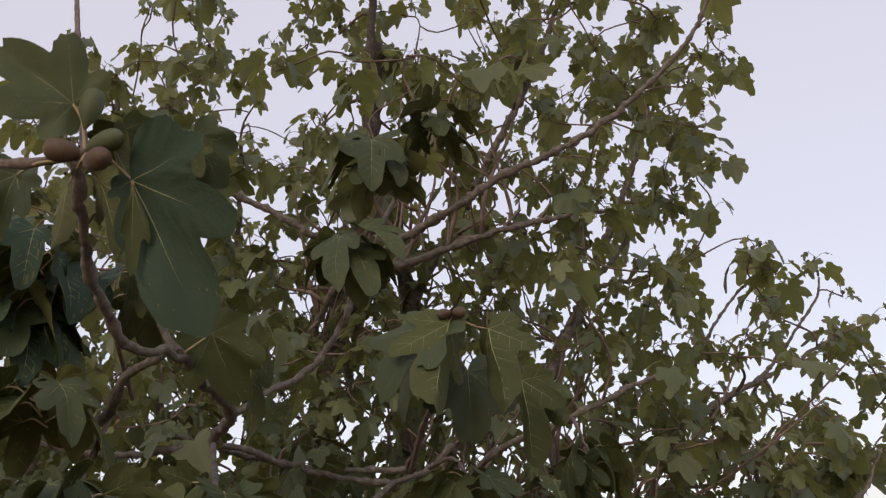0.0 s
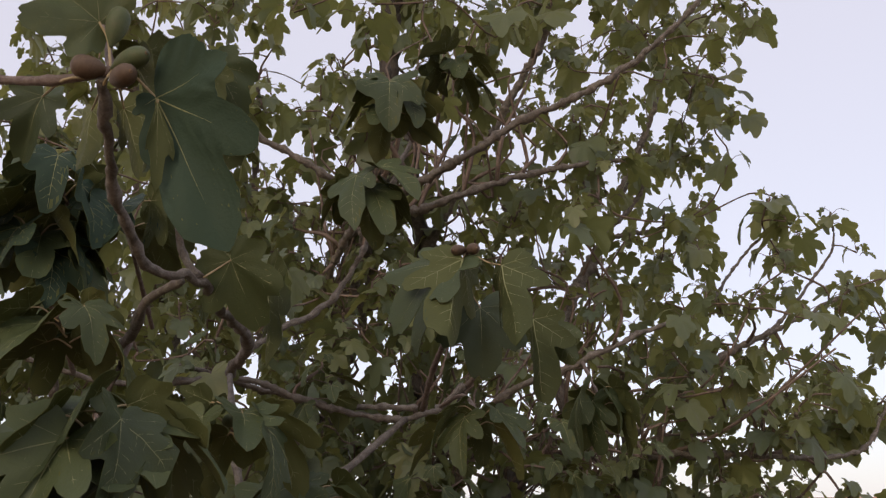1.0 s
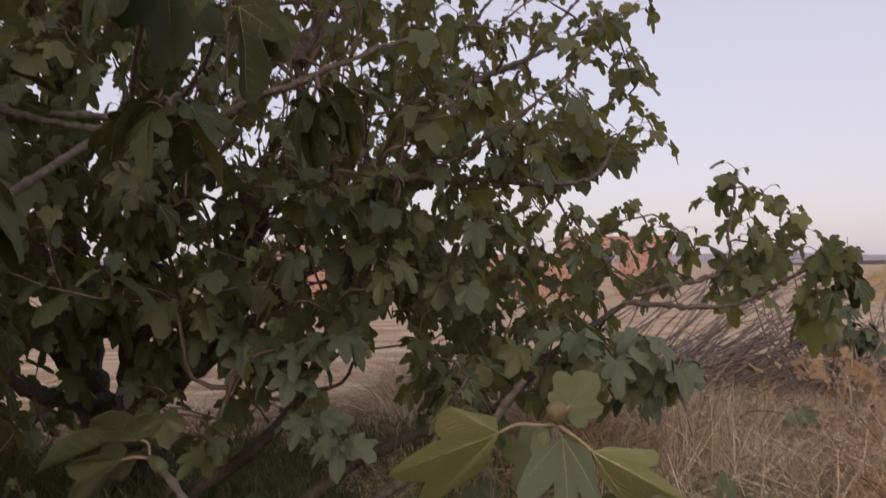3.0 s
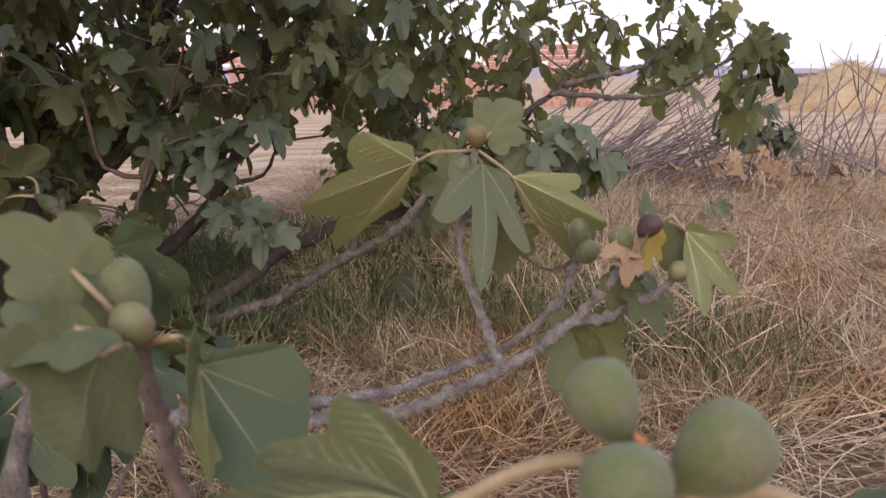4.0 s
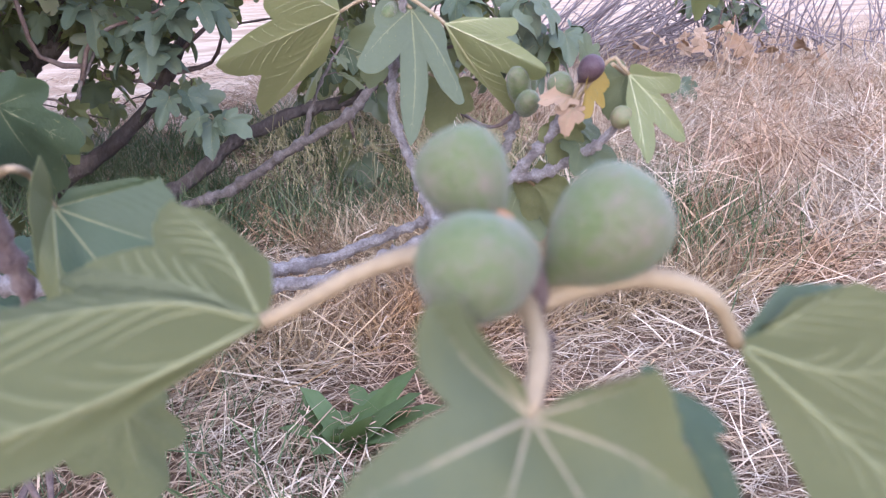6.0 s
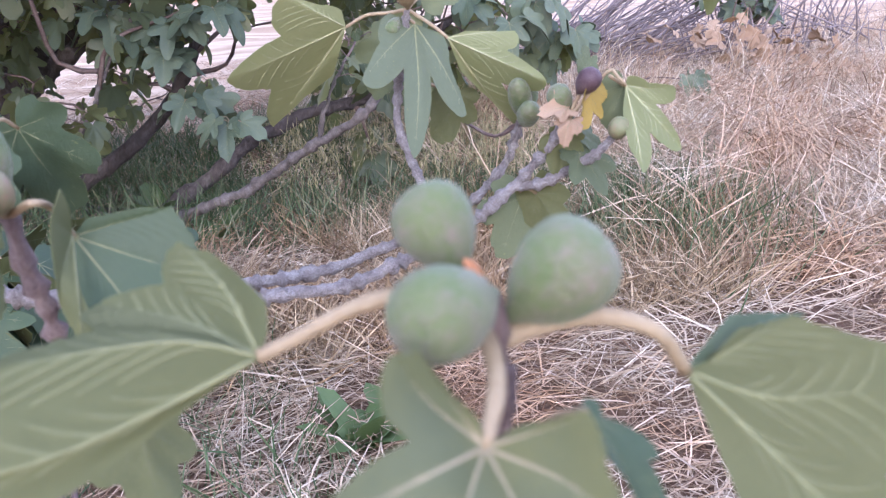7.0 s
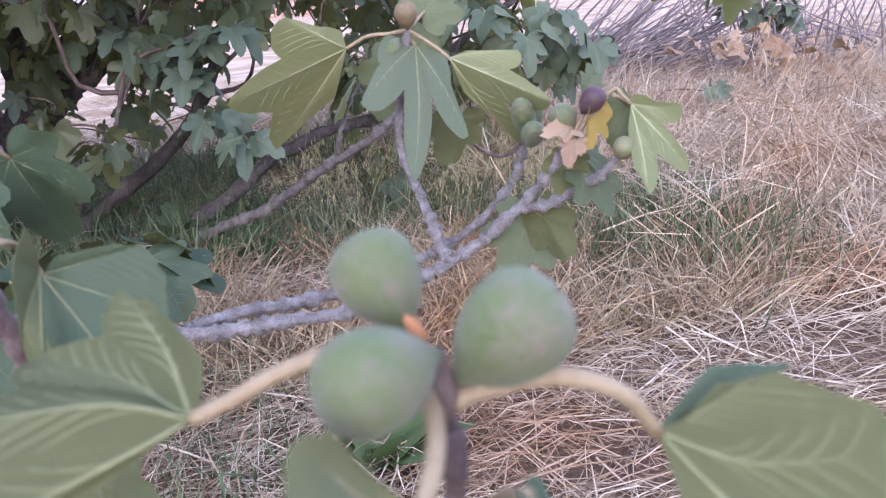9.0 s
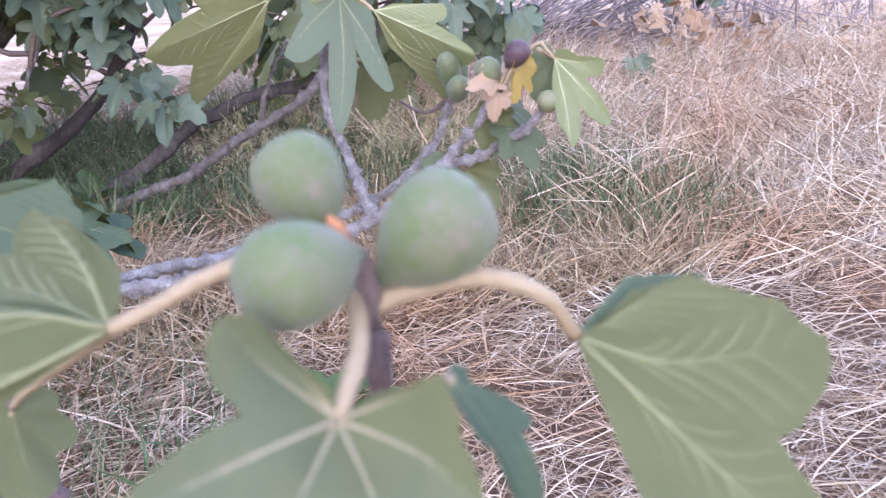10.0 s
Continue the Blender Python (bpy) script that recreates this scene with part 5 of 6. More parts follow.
hero_leaf(near_shoot, (0.562, 0.611, 1.133), (0.581, 0.586, 1.104), (0.5, -0.5, 0.5), Blade([(0, 1.0, 18), (-26, 0.6, 18), (30, 0.5, 18)], 0.12, 0.15, 0.5, 0.05, 0, 0, 54, 0.012), [(0.56, 0.69, 1.05), (0.558, 0.631, 1.118)], "narrow folded green fig leaf", n=73, rings=9, top=LEAF_MID)

# ---- the second shoot beside it ----
side_shoot = thing("fig_shoot", (0.42, 1.05, 0), "fig shoot with small green and blushing figs", "fig shoot")
S0 = (0.352, 0.955, 1.126)
part("stem", tube_mesh("stem", SHOOT_BARK, [(0.42, 1.05, -0.02), (0.42, 1.02, 0.5), (0.4, 0.98, 0.9), (0.365, 0.965, 1.028), (0.360, 0.960, 1.065), (0.353, 0.960, 1.094), S0], [0.014, 0.01, 0.0052, 0.0045], 10, 0.007, 0.7, 6), side_shoot)
fig(side_shoot, (0.351, 0.955, 1.132), (0.339, 0.955, 1.183), 0.031, FIG_GREEN, "", False, 4)
fig(side_shoot, (0.352, 0.951, 1.129), (0.347, 0.919, 1.157), 0.026, FIG_BLUSH, "small fig with a reddish blush", False, 5)
fig(side_shoot, (0.348, 0.957, 1.130), (0.310, 0.968, 1.161), 0.026, FIG_GREEN, seed=6)
vein_leaf(side_shoot, (0.385, 0.950, 1.110), [[(0.394, 0.950, 1.120)], [(0.413, 0.948, 1.116), (0.444, 0.943, 1.123)], [(0.419, 0.940, 1.095), (0.453, 0.930, 1.082)], [(0.407, 0.930, 1.078), (0.433, 0.900, 1.041)], [(0.384, 0.930, 1.077), (0.394, 0.900, 1.053)]], [1.25, 1.08, 1.0, 1.05], (0.2, -0.9, 0.4), [S0, (0.372, 0.920, 1.140), (0.378, 0.945, 1.129)], "dark green fig leaf folded along its midrib", LEAF_MID, LEAF_UNDER, 61)
vein_leaf(side_shoot, (0.385, 0.945, 1.112), [[(0.387, 0.940, 1.129), (0.385, 0.935, 1.143)], [(0.380, 0.920, 1.130)], [(0.381, 0.910, 1.100), (0.379, 0.900, 1.085)], [(0.389, 0.900, 1.088), (0.389, 0.880, 1.058)], [(0.389, 0.910, 1.092), (0.397, 0.890, 1.075)]], [1.0, 1.05, 0.95, 0.95], (0.3, 1, 0), None, "folded pale underside of a fig leaf", LEAF_PALE, LEAF_UNDER, 68)
hero_leaf(side_shoot, (0.336, 0.884, 1.143), (0.317, 0.826, 1.104), (-0.3, 0.8, 0.1), Blade(BROAD, 0.5, 0.2, 0.3, 0.04, 0, 0, 62, 0.012, 0.012), [S0, (0.343, 0.896, 1.144)], n=113, rings=18, top=LEAF_PALE)
hero_leaf(side_shoot, (0.317, 0.941, 1.18), (0.279, 0.937, 1.214), (-0.3, -0.6, 0.7), Blade(THREE, 0.5, 0.2, 0.2, 0.04, 0, 0, 63, 0.012), [S0, (0.332, 0.93, 1.165)], n=73, rings=7, top=LEAF_PALE)
hero_leaf(side_shoot, (0.324, 0.886, 1.159), (0.288, 0.847, 1.162), (0.1, -0.4, 0.9), Blade(THREE, 0.5, 0.2, 0.2, 0.04, 0, 0, 64, 0.012), [S0, (0.335, 0.897, 1.153)], n=73, rings=7, top=LEAF_PALE)
hero_leaf(near_shoot, (0.418, 0.823, 1.041), (0.422, 0.799, 1.005), (-0.2, 0.7, 0.3), Blade(THREE, 0.45, 0.2, 0.3, 0.05, 0, 0, 65, 0.012), [(0.481, 0.731, 1.116), (0.424, 0.820, 1.052)], n=73, rings=9, top=LEAF_PALE)
hero_leaf(side_shoot, (0.295, 1.33, 1.121), (0.328, 1.336, 1.024), (-0.4, -0.6, 0.6), Blade(FIVE, 0.42, 0.15, 0.2, 0.04, 0, 0, 66, 0.015), [(0.258, 1.265, 1.104), (0.282, 1.308, 1.133)], n=73, rings=7, top=LEAF_MID)
hero_leaf(side_shoot, (0.271, 1.268, 1.102), (0.253, 1.247, 1.034), (-0.2, -0.7, 0.5), Blade(FIVE, 0.42, 0.15, 0.2, 0.04, 0, 0, 67, 0.015), [(0.258, 1.265, 1.104)], n=73, rings=7, top=LEAF_MID)
part("branch", tube_mesh("branch", TWIG_BARK, [(0.42, 1.05, 0.05), (0.25, 1.131, 0.852), (0.24, 1.127, 0.915), (0.226, 1.125, 0.969), (0.253, 1.204, 1.074), (0.258, 1.265, 1.104)], [0.017, 0.013, 0.006], 9, 0.02, 0.3, 7), side_shoot)

# its farther tip, with a pale leaf
N3 = (0.156, 1.701, 1.133)
part("twig", tube_mesh("twig", TWIG_BARK, [(0.253, 1.204, 1.074), (0.25, 1.537, 1.046), (0.206, 1.629, 1.1), N3], [0.006, 0.0045], 8, 0.012, 0.5, 13), side_shoot)
hero_leaf(side_shoot, (0.141, 1.683, 1.166), (0.01, 1.634, 1.168), (0.1, 0.6, 0.75), Blade([(0, 1.0, 34), (-48, 0.72, 34), (46, 0.8, 36), (-100, 0.4, 34), (95, 0.4, 34)], 0.4, 0.2, 0.3, 0.06, 0, 0, 69, 0.013, 0.012), [N3, (0.155, 1.694, 1.156)], "green fig leaf, underside showing", n=97, rings=12, top=LEAF_MID, under=LEAF_PALE)
hero_leaf(side_shoot, (0.117, 1.694, 1.134), (0.036, 1.717, 1.074), (0.0, 0.3, 0.9), Blade(THREE, 0.42, 0.2, 0.3, 0.06, 0, 0, 70, 0.013), [N3, (0.132, 1.697, 1.136)], n=73, rings=7, top=LEAF_MID, under=LEAF_PALE)
fig(side_shoot, N3, (0.184, 1.661, 1.122), 0.022, FIG_SHADED)
for i, (x, y, z) in enumerate(((0.103, 2, 0.762), (0.161, 2.206, 0.713), (0.037, 1.874, 0.752), (0.229, 2.611, 0.638))):
    tuft(side_shoot, (x, y, z), (0.3, -0.5, 0.5), 6, 0.17, 110 + i, 1.0, 0.8, top=LEAF_MID, stem=[(0.2 - 0.1 * i, 2.0, -0.02), (x - 0.06, y + 0.08, z * 0.6)])

# ---- the low bough that crosses in front of the dry grass ----
low_bough = thing("fig_bough", (-0.55, 1.6, 0), "low grey fig bough with pale leaves and figs", "fig bough")
part("branch", tube_mesh("branch", BOUGH_BARK, [(-0.55, 1.6, -0.02), (-0.4, 1.55, 0.5), (0.102, 1.45, 0.928), (0.188, 1.429, 0.929), (0.249, 1.415, 0.918), (0.335, 1.399, 0.904), (0.437, 1.39, 0.888), (0.534, 1.39, 0.886), (0.616, 1.394, 0.885), (0.704, 1.399, 0.91), (0.76, 1.386, 0.941), (0.812, 1.362, 0.986), (0.851, 1.34, 1.035), (0.871, 1.319, 1.073)], [0.013, 0.0088, 0.0082, 0.0075, 0.005], 10, 0.006, 0.6, 8, 0.0008), low_bough)
part("branch", tube_mesh("branch", BOUGH_BARK, [(0.424, 1.4, 0.888), (0.483, 1.434, 0.889), (0.597, 1.46, 0.884), (0.704, 1.464, 0.91), (0.753, 1.459, 0.927), (0.804, 1.455, 0.959), (0.844, 1.454, 1.001), (0.862, 1.449, 1.051)], [0.0075, 0.006, 0.0045], 9, 0.006, 0.6, 9, 0.0008), low_bough)
part("twig", tube_mesh("twig", BOUGH_BARK, [(0.738, 1.392, 0.926), (0.73, 1.421, 0.961), (0.721, 1.457, 1.005), (0.707, 1.472, 1.059), (0.711, 1.48, 1.111), (0.72, 1.465, 1.168), (0.723, 1.457, 1.201)], [0.0065, 0.005, 0.0038], 9, 0.006, 0.6, 10, 0.0007), low_bough)
part("twig", tube_mesh("twig", BOUGH_BARK, [(0.823, 1.361, 0.992), (0.848, 1.342, 0.997), (0.883, 1.323, 1.018), (0.897, 1.299, 1.035), (0.914, 1.285, 1.058)], [0.006, 0.004], 9, 0.006, 0.6, 11), low_bough)
part("twig", tube_mesh("twig", SHOOT_BARK, [(0.862, 1.449, 1.051), (0.839, 1.484, 1.029), (0.813, 1.527, 1.043)], [0.003, 0.002], 6, 0.02, 0.3, 12), low_bough)
A2 = (0.723, 1.457, 1.201)
vein_leaf(low_bough, (0.658, 1.521, 1.181), [[(0.654, 1.520, 1.202)], [(0.625, 1.510, 1.200), (0.585, 1.500, 1.225)], [(0.584, 1.540, 1.152), (0.505, 1.556, 1.123)], [(0.611, 1.580, 1.111), (0.563, 1.638, 1.044)], [(0.651, 1.540, 1.151), (0.644, 1.570, 1.118)]], [0.95, 0.72, 0.76, 0.95], (0, 1, 0.3), [A2, (0.706, 1.480, 1.197), (0.683, 1.510, 1.194)], "pale green fig leaf, underside showing", LEAF_PALE, LEAF_UNDER_LIT, 71)
vein_leaf(low_bough, (0.733, 1.463, 1.183), [[(0.704, 1.470, 1.197)], [(0.693, 1.430, 1.160), (0.651, 1.403, 1.128)], [(0.715, 1.390, 1.114), (0.690, 1.330, 1.046)], [(0.750, 1.410, 1.137), (0.765, 1.366, 1.084)], [(0.763, 1.450, 1.170)]], [0.9, 0.5, 0.52, 0.9], (0, -0.9, 0.5), [A2, (0.724, 1.462, 1.193)], "grey-green fig leaf with deep lobes", LEAF_GREY, LEAF_UNDER, 72)
vein_leaf(low_bough, (0.769, 1.446, 1.165), [[(0.791, 1.440, 1.172)], [(0.806, 1.430, 1.169), (0.844, 1.413, 1.170)], [(0.817, 1.410, 1.139), (0.864, 1.364, 1.114)], [(0.813, 1.450, 1.102), (0.866, 1.466, 1.040)], [(0.786, 1.450, 1.122)]], [0.95, 0.74, 0.64, 0.95], (0.1, 1, 0.3), [A2, (0.743, 1.460, 1.188), (0.759, 1.452, 1.175)], "pale green fig leaf, underside showing", LEAF_PALE, LEAF_UNDER_LIT, 73)
hero_leaf(low_bough, (0.756, 1.501, 1.218), (0.804, 1.521, 1.264), (0.2, -0.7, 0.5), Blade(THREE, 0.45, 0.18, 0.15, 0.04, 0, 0, 74, 0.015), [A2], n=97, rings=8, top=LEAF_PALE)
hero_leaf(low_bough, (0.726, 1.534, 1.155), (0.687, 1.552, 1.085), (-0.2, -0.7, 0.5), Blade(FIVE, 0.45, 0.18, 0.15, 0.04, 0, 0, 75, 0.015), [A2, (0.722, 1.506, 1.175)], n=97, rings=8, top=LEAF_PALE)
hero_leaf(low_bough, (0.788, 1.489, 1.086), (0.766, 1.505, 1.028), (0.2, 0.7, 0.5), Blade(THREE, 0.45, 0.18, 0.15, 0.04, 0, 0, 76, 0.015), [(0.712, 1.479, 1.104), (0.751, 1.491, 1.106)], n=97, rings=8, top=LEAF_PALE)
fig(low_bough, (0.724, 1.456, 1.201), (0.718, 1.439, 1.232), 0.027, FIG_BROWN, "small brownish green fig")
fig(low_bough, (0.715, 1.468, 1.192), (0.697, 1.449, 1.174), 0.018, FIG_GREEN, eye=False)
# the bough's end: a ripe fig, green figs, a yellow leaf and a withered one
B2 = (0.871, 1.319, 1.073)
fig(low_bough, (0.884, 1.32, 1.103), (0.891, 1.288, 1.13), 0.027, FIG_PURPLE, "ripe dark purple fig", False)
fig(low_bough, (0.912, 1.286, 1.057), (0.909, 1.258, 1.077), 0.024, FIG_BLUSH, "small reddish fig", eye=False)
fig(low_bough, (0.864, 1.438, 1.053), (0.835, 1.384, 1.114), 0.029, FIG_GREEN, eye=False)
fig(low_bough, (0.875, 1.329, 1.076), (0.857, 1.322, 1.114), 0.029, FIG_GREEN, eye=False)
fig(low_bough, (0.862, 1.438, 1.051), (0.845, 1.364, 1.084), 0.028, FIG_GREEN, eye=False)
fig(low_bough, (0.861, 1.439, 1.053), (0.873, 1.433, 1.101), 0.024, FIG_GREEN, eye=False)
vein_leaf(low_bough, (0.928, 1.288, 1.112), [[(0.928, 1.285, 1.122)], [(0.949, 1.270, 1.109), (0.966, 1.250, 1.113)], [(0.947, 1.260, 1.082), (0.972, 1.240, 1.045)], [(0.922, 1.250, 1.068), (0.909, 1.210, 1.031)], [(0.916, 1.270, 1.084), (0.908, 1.240, 1.053)]], [0.9, 0.56, 0.62, 0.95], (0.1, 1, 0.2), [B2, (0.910, 1.300, 1.127), (0.919, 1.290, 1.122)], "pale green fig leaf, underside showing", LEAF_PALE, LEAF_UNDER_LIT, 81)
hero_leaf(low_bough, (0.94, 1.317, 1.108), (0.92, 1.317, 1.06), (-0.4, -0.7, 0.3), Blade(THREE, 0.45, 0.15, 0.2, 0.04, 0, 0, 82, 0.015), [(0.909, 1.29, 1.124)], n=97, rings=8, top=LEAF_PALE)
hero_leaf(low_bough, (0.893, 1.317, 1.109), (0.879, 1.292, 1.067), (0.6, -0.7, 0.2), Blade(SLIM, 0.5, 0.1, 0.6, 0.05, 0, 0, 83, 0.02), [B2, (0.882, 1.319, 1.096)], "yellowed fig leaf", top=LEAF_YELLOW, under=LEAF_YELLOW, n=73, rings=6)
hero_leaf(low_bough, (0.868, 1.312, 1.089), (0.838, 1.304, 1.098), (0.2, -0.6, 0.8), Blade(FIVE, 0.4, 0.5, 0.5, 0.15, 0, 0.5, 84, 0.03), [B2], "withered orange-brown leaf", top=LEAF_DRY, under=LEAF_DRY, n=73, rings=6)
hero_leaf(low_bough, (0.867, 1.3, 1.077), (0.848, 1.283, 1.067), (-0.5, -0.6, 0.5), Blade(THREE, 0.4, 0.6, 0.4, 0.15, 0, 0.5, 85, 0.03), [B2], "withered orange-brown leaf", top=LEAF_DRY, under=LEAF_DRY, n=73, rings=6)
hero_leaf(low_bough, (0.903, 1.337, 1.128), (0.908, 1.35, 1.155), (0.2, -0.8, 0.3), Blade(SLIM, 0.5, 0.1, 0.2, 0.03, 0, 0, 86, 0.01), [(0.891, 1.317, 1.109)], n=73, rings=6, top=LEAF_PALE)
hero_leaf(low_bough, (0.84, 1.391, 0.968), (0.801, 1.361, 0.904), (-0.1, -0.75, 0.5), Blade(FIVE, 0.45, 0.2, 0.1, 0.04, 0, 0, 87, 0.015), [(0.826, 1.36, 0.995)], "dark green fig leaf", n=73, rings=7, top=LEAF_PALE)
hero_leaf(low_bough, (0.847, 1.359, 0.98), (0.876, 1.332, 0.933), (0.3, 0.7, 0.4), Blade(THREE, 0.5, 0.2, 0.2, 0.04, 0, 0, 88, 0.015), [(0.829, 1.359, 0.994)], n=97, rings=8, top=LEAF_PALE)
hero_leaf(low_bough, (0.888, 1.324, 1.032), (0.908, 1.283, 0.999), (0.1, -0.6, 0.7), Blade(FIVE, 0.45, 0.3, 0.2, 0.05, 0, 0, 89, 0.015), [(0.883, 1.323, 1.018)], n=97, rings=8, top=LEAF_PALE)
hero_leaf(low_bough, (0.871, 1.326, 1.053), (0.862, 1.341, 1.013), (0.3, 0.6, 0.5), Blade(THREE, 0.45, 0.3, 0.2, 0.05, 0, 0, 90, 0.015), [B2], n=97, rings=8, top=LEAF_PALE)
hero_leaf(low_bough, (0.894, 1.349, 1.053), (0.938, 1.348, 1.036), (0.1, -0.5, 0.8), Blade(FIVE, 0.45, 0.3, 0.2, 0.05, 0, 0, 91, 0.015), [B2], n=97, rings=8, top=LEAF_PALE)


# ---- dry brushwood heap ----
def brush_heap():
    rng = np.random.default_rng(21)
    heap = thing("brush_heap", (5.6, 8.4, 0), "heap of grey dry pruned branches on the ground", "brushwood")
    meshes = []
    for i in range(8):
        pts = [(0, 0, 0)]
        for k in range(1, 5):
            pts.append((rng.normal(0, 0.035), rng.normal(0, 0.035), k / 4))
        b = Build()
        b.add(*tube(smooth_path(pts, 0.12), [0.008, 0.0055, 0.0026], 6, 0.3, rng))
        if i % 2:
            q = np.array(pts[3])
            d = np.array([rng.normal(0, 0.2), rng.normal(0, 0.2), 0.28])
            b.add(*tube(np.array([q, q + d * 0.5 + rng.normal(0, 0.01, 3), q + d]), [0.0045, 0.002], 5))
        meshes.append(b.mesh("stick", STICK))

    def stick(x, y, z, d, length):
        q = Vector(d).to_track_quat("Z", "Y").to_matrix().to_4x4()
        part("stick", meshes[int(rng.integers(8))], heap, at=Matrix.Translation((x, y, z)) @ q @ Matrix.Diagonal((min(length, 1.4), min(length, 1.4), length, 1)))

    for _ in range(150):  # a bundle thrown down, butts together, tops fanned out
        s = rng.normal(0, 0.55)
        x, y = 3.9 + s * 0.95 + rng.normal(0, 0.15), 8.6 - s * 0.28 + rng.normal(0, 0.35)
        e = rng.uniform(0.2, 0.95)
        stick(x, y, rng.uniform(-0.02, 0.25), (math.cos(e), -0.3 * math.cos(e) + rng.normal(0, 0.25), math.sin(e)), rng.uniform(0.8, 2.0))
    for _ in range(110):  # looser sticks standing upright and crossed
        u = rng.uniform(0, 1)
        x, y = 5.2 + 3.6 * u + rng.normal(0, 0.1), 8.1 - 1.6 * u + rng.normal(0, 0.5)
        stick(x, y, -0.02, (rng.normal(0.05, 0.4), rng.normal(0, 0.2), 1), rng.uniform(0.7, 1.75))
    for _ in range(30):
        u = rng.uniform(0, 1)
        stick(4.6 + 4.0 * u, 8.3 - 1.6 * u + rng.normal(0, 0.4), rng.uniform(0.05, 0.5), (rng.choice([-1, 1]), rng.normal(0, 0.3), rng.uniform(0.0, 0.5)), rng.uniform(0.8, 1.8))


brush_heap()

sapling = thing("fig_sapling", (5.2, 7.5, 0), "small green fig sapling among the brushwood", "sapling")
for i, (dx, z) in enumerate(((0.0, 0.98), (0.24, 0.8), (-0.24, 0.84), (0.36, 0.64), (0.1, 0.7))):
    tuft(sapling, (5.27 + dx, 7.4 + 0.05 * i, z), (dx * 0.5, -0.4, 0.7), 6, 0.17, 100 + i, 0.9, 0.7, top=LEAF_SKYLIT, under=LEAF_PALE, face=(0, -0.6, 0.7), stem=[(5.2, 7.5, -0.02), (5.22 + dx * 0.4, 7.48, z * 0.5)], stem_r=(0.01, 0.005))
low_shoot = thing("fig_shoot", (3.3, 5.95, 0), "thin low fig shoot with drooping dark leaves", "fig shoot")
tuft(low_shoot, (3.808, 5.838, 0.36), (0.6, -0.3, 0.2), 4, 0.15, 120, 0.6, 1.2, top=LEAF_SKYLIT, under=LEAF_SKYLIT, face=(0, -0.8, 0.4), stem=[(3.3, 5.95, -0.02), (3.45, 5.9, 0.36)], stem_r=(0.006, 0.004))


# ---- grasses and straw ----
def blades(name, material, base, tip, width, bend, label, category, seed):
    """Many narrow blades from base to tip points, bowed sideways."""
    rng = np.random.default_rng(seed)
    n = len(base)
    d = tip - base
    side = np.cross(d, rng.normal(0, 1, (n, 3)))
    side /= np.linalg.norm(side, axis=1, keepdims=True) + 1e-9
    bow = np.cross(d, side)
    bow /= np.linalg.norm(bow, axis=1, keepdims=True) + 1e-9
    bow *= (bend * rng.normal(0, 1, n) * np.linalg.norm(d, axis=1))[:, None]
    w = side * (width * rng.uniform(0.6, 1.4, n))[:, None] / 2
    rows = []
    for u, k in ((0.0, 1.0), (0.33, 1.0), (0.67, 0.8), (1.0, 0.3)):
        c = base + d * u + bow * 4 * u * (1 - u)
        c[:, 2] = np.maximum(c[:, 2], 0.004)
        rows += [c - w * k, c + w * k]
    v = np.stack(rows, 1).reshape(-1, 3)
    i = np.arange(n) * 8
    f = np.concatenate([np.stack([i + q, i + q + 1, i + q + 3, i + q + 2], 1) for q in (0, 2, 4)])
    me = bpy.data.meshes.new(name)
    me.from_pydata(v.tolist(), [], f.tolist())
    me.materials.append(material)
    me.update()
    return tagged(new(name, me), label, category, kind="stuff")


def scatter(rng, n, x0, x1, y0, y1, clump=0.0, cut=-1.0):
    """Points on the ground, left out where a slow noise is low."""
    out = []
    while len(out) < n:
        p = rng.uniform((x0, y0), (x1, y1))
        if noise.noise(Vector((p[0] * clump, p[1] * clump, 3.7))) > cut:
            out.append(p)
    out = np.array(out)
    return np.column_stack([out, ground_height(out[:, 0], out[:, 1])])


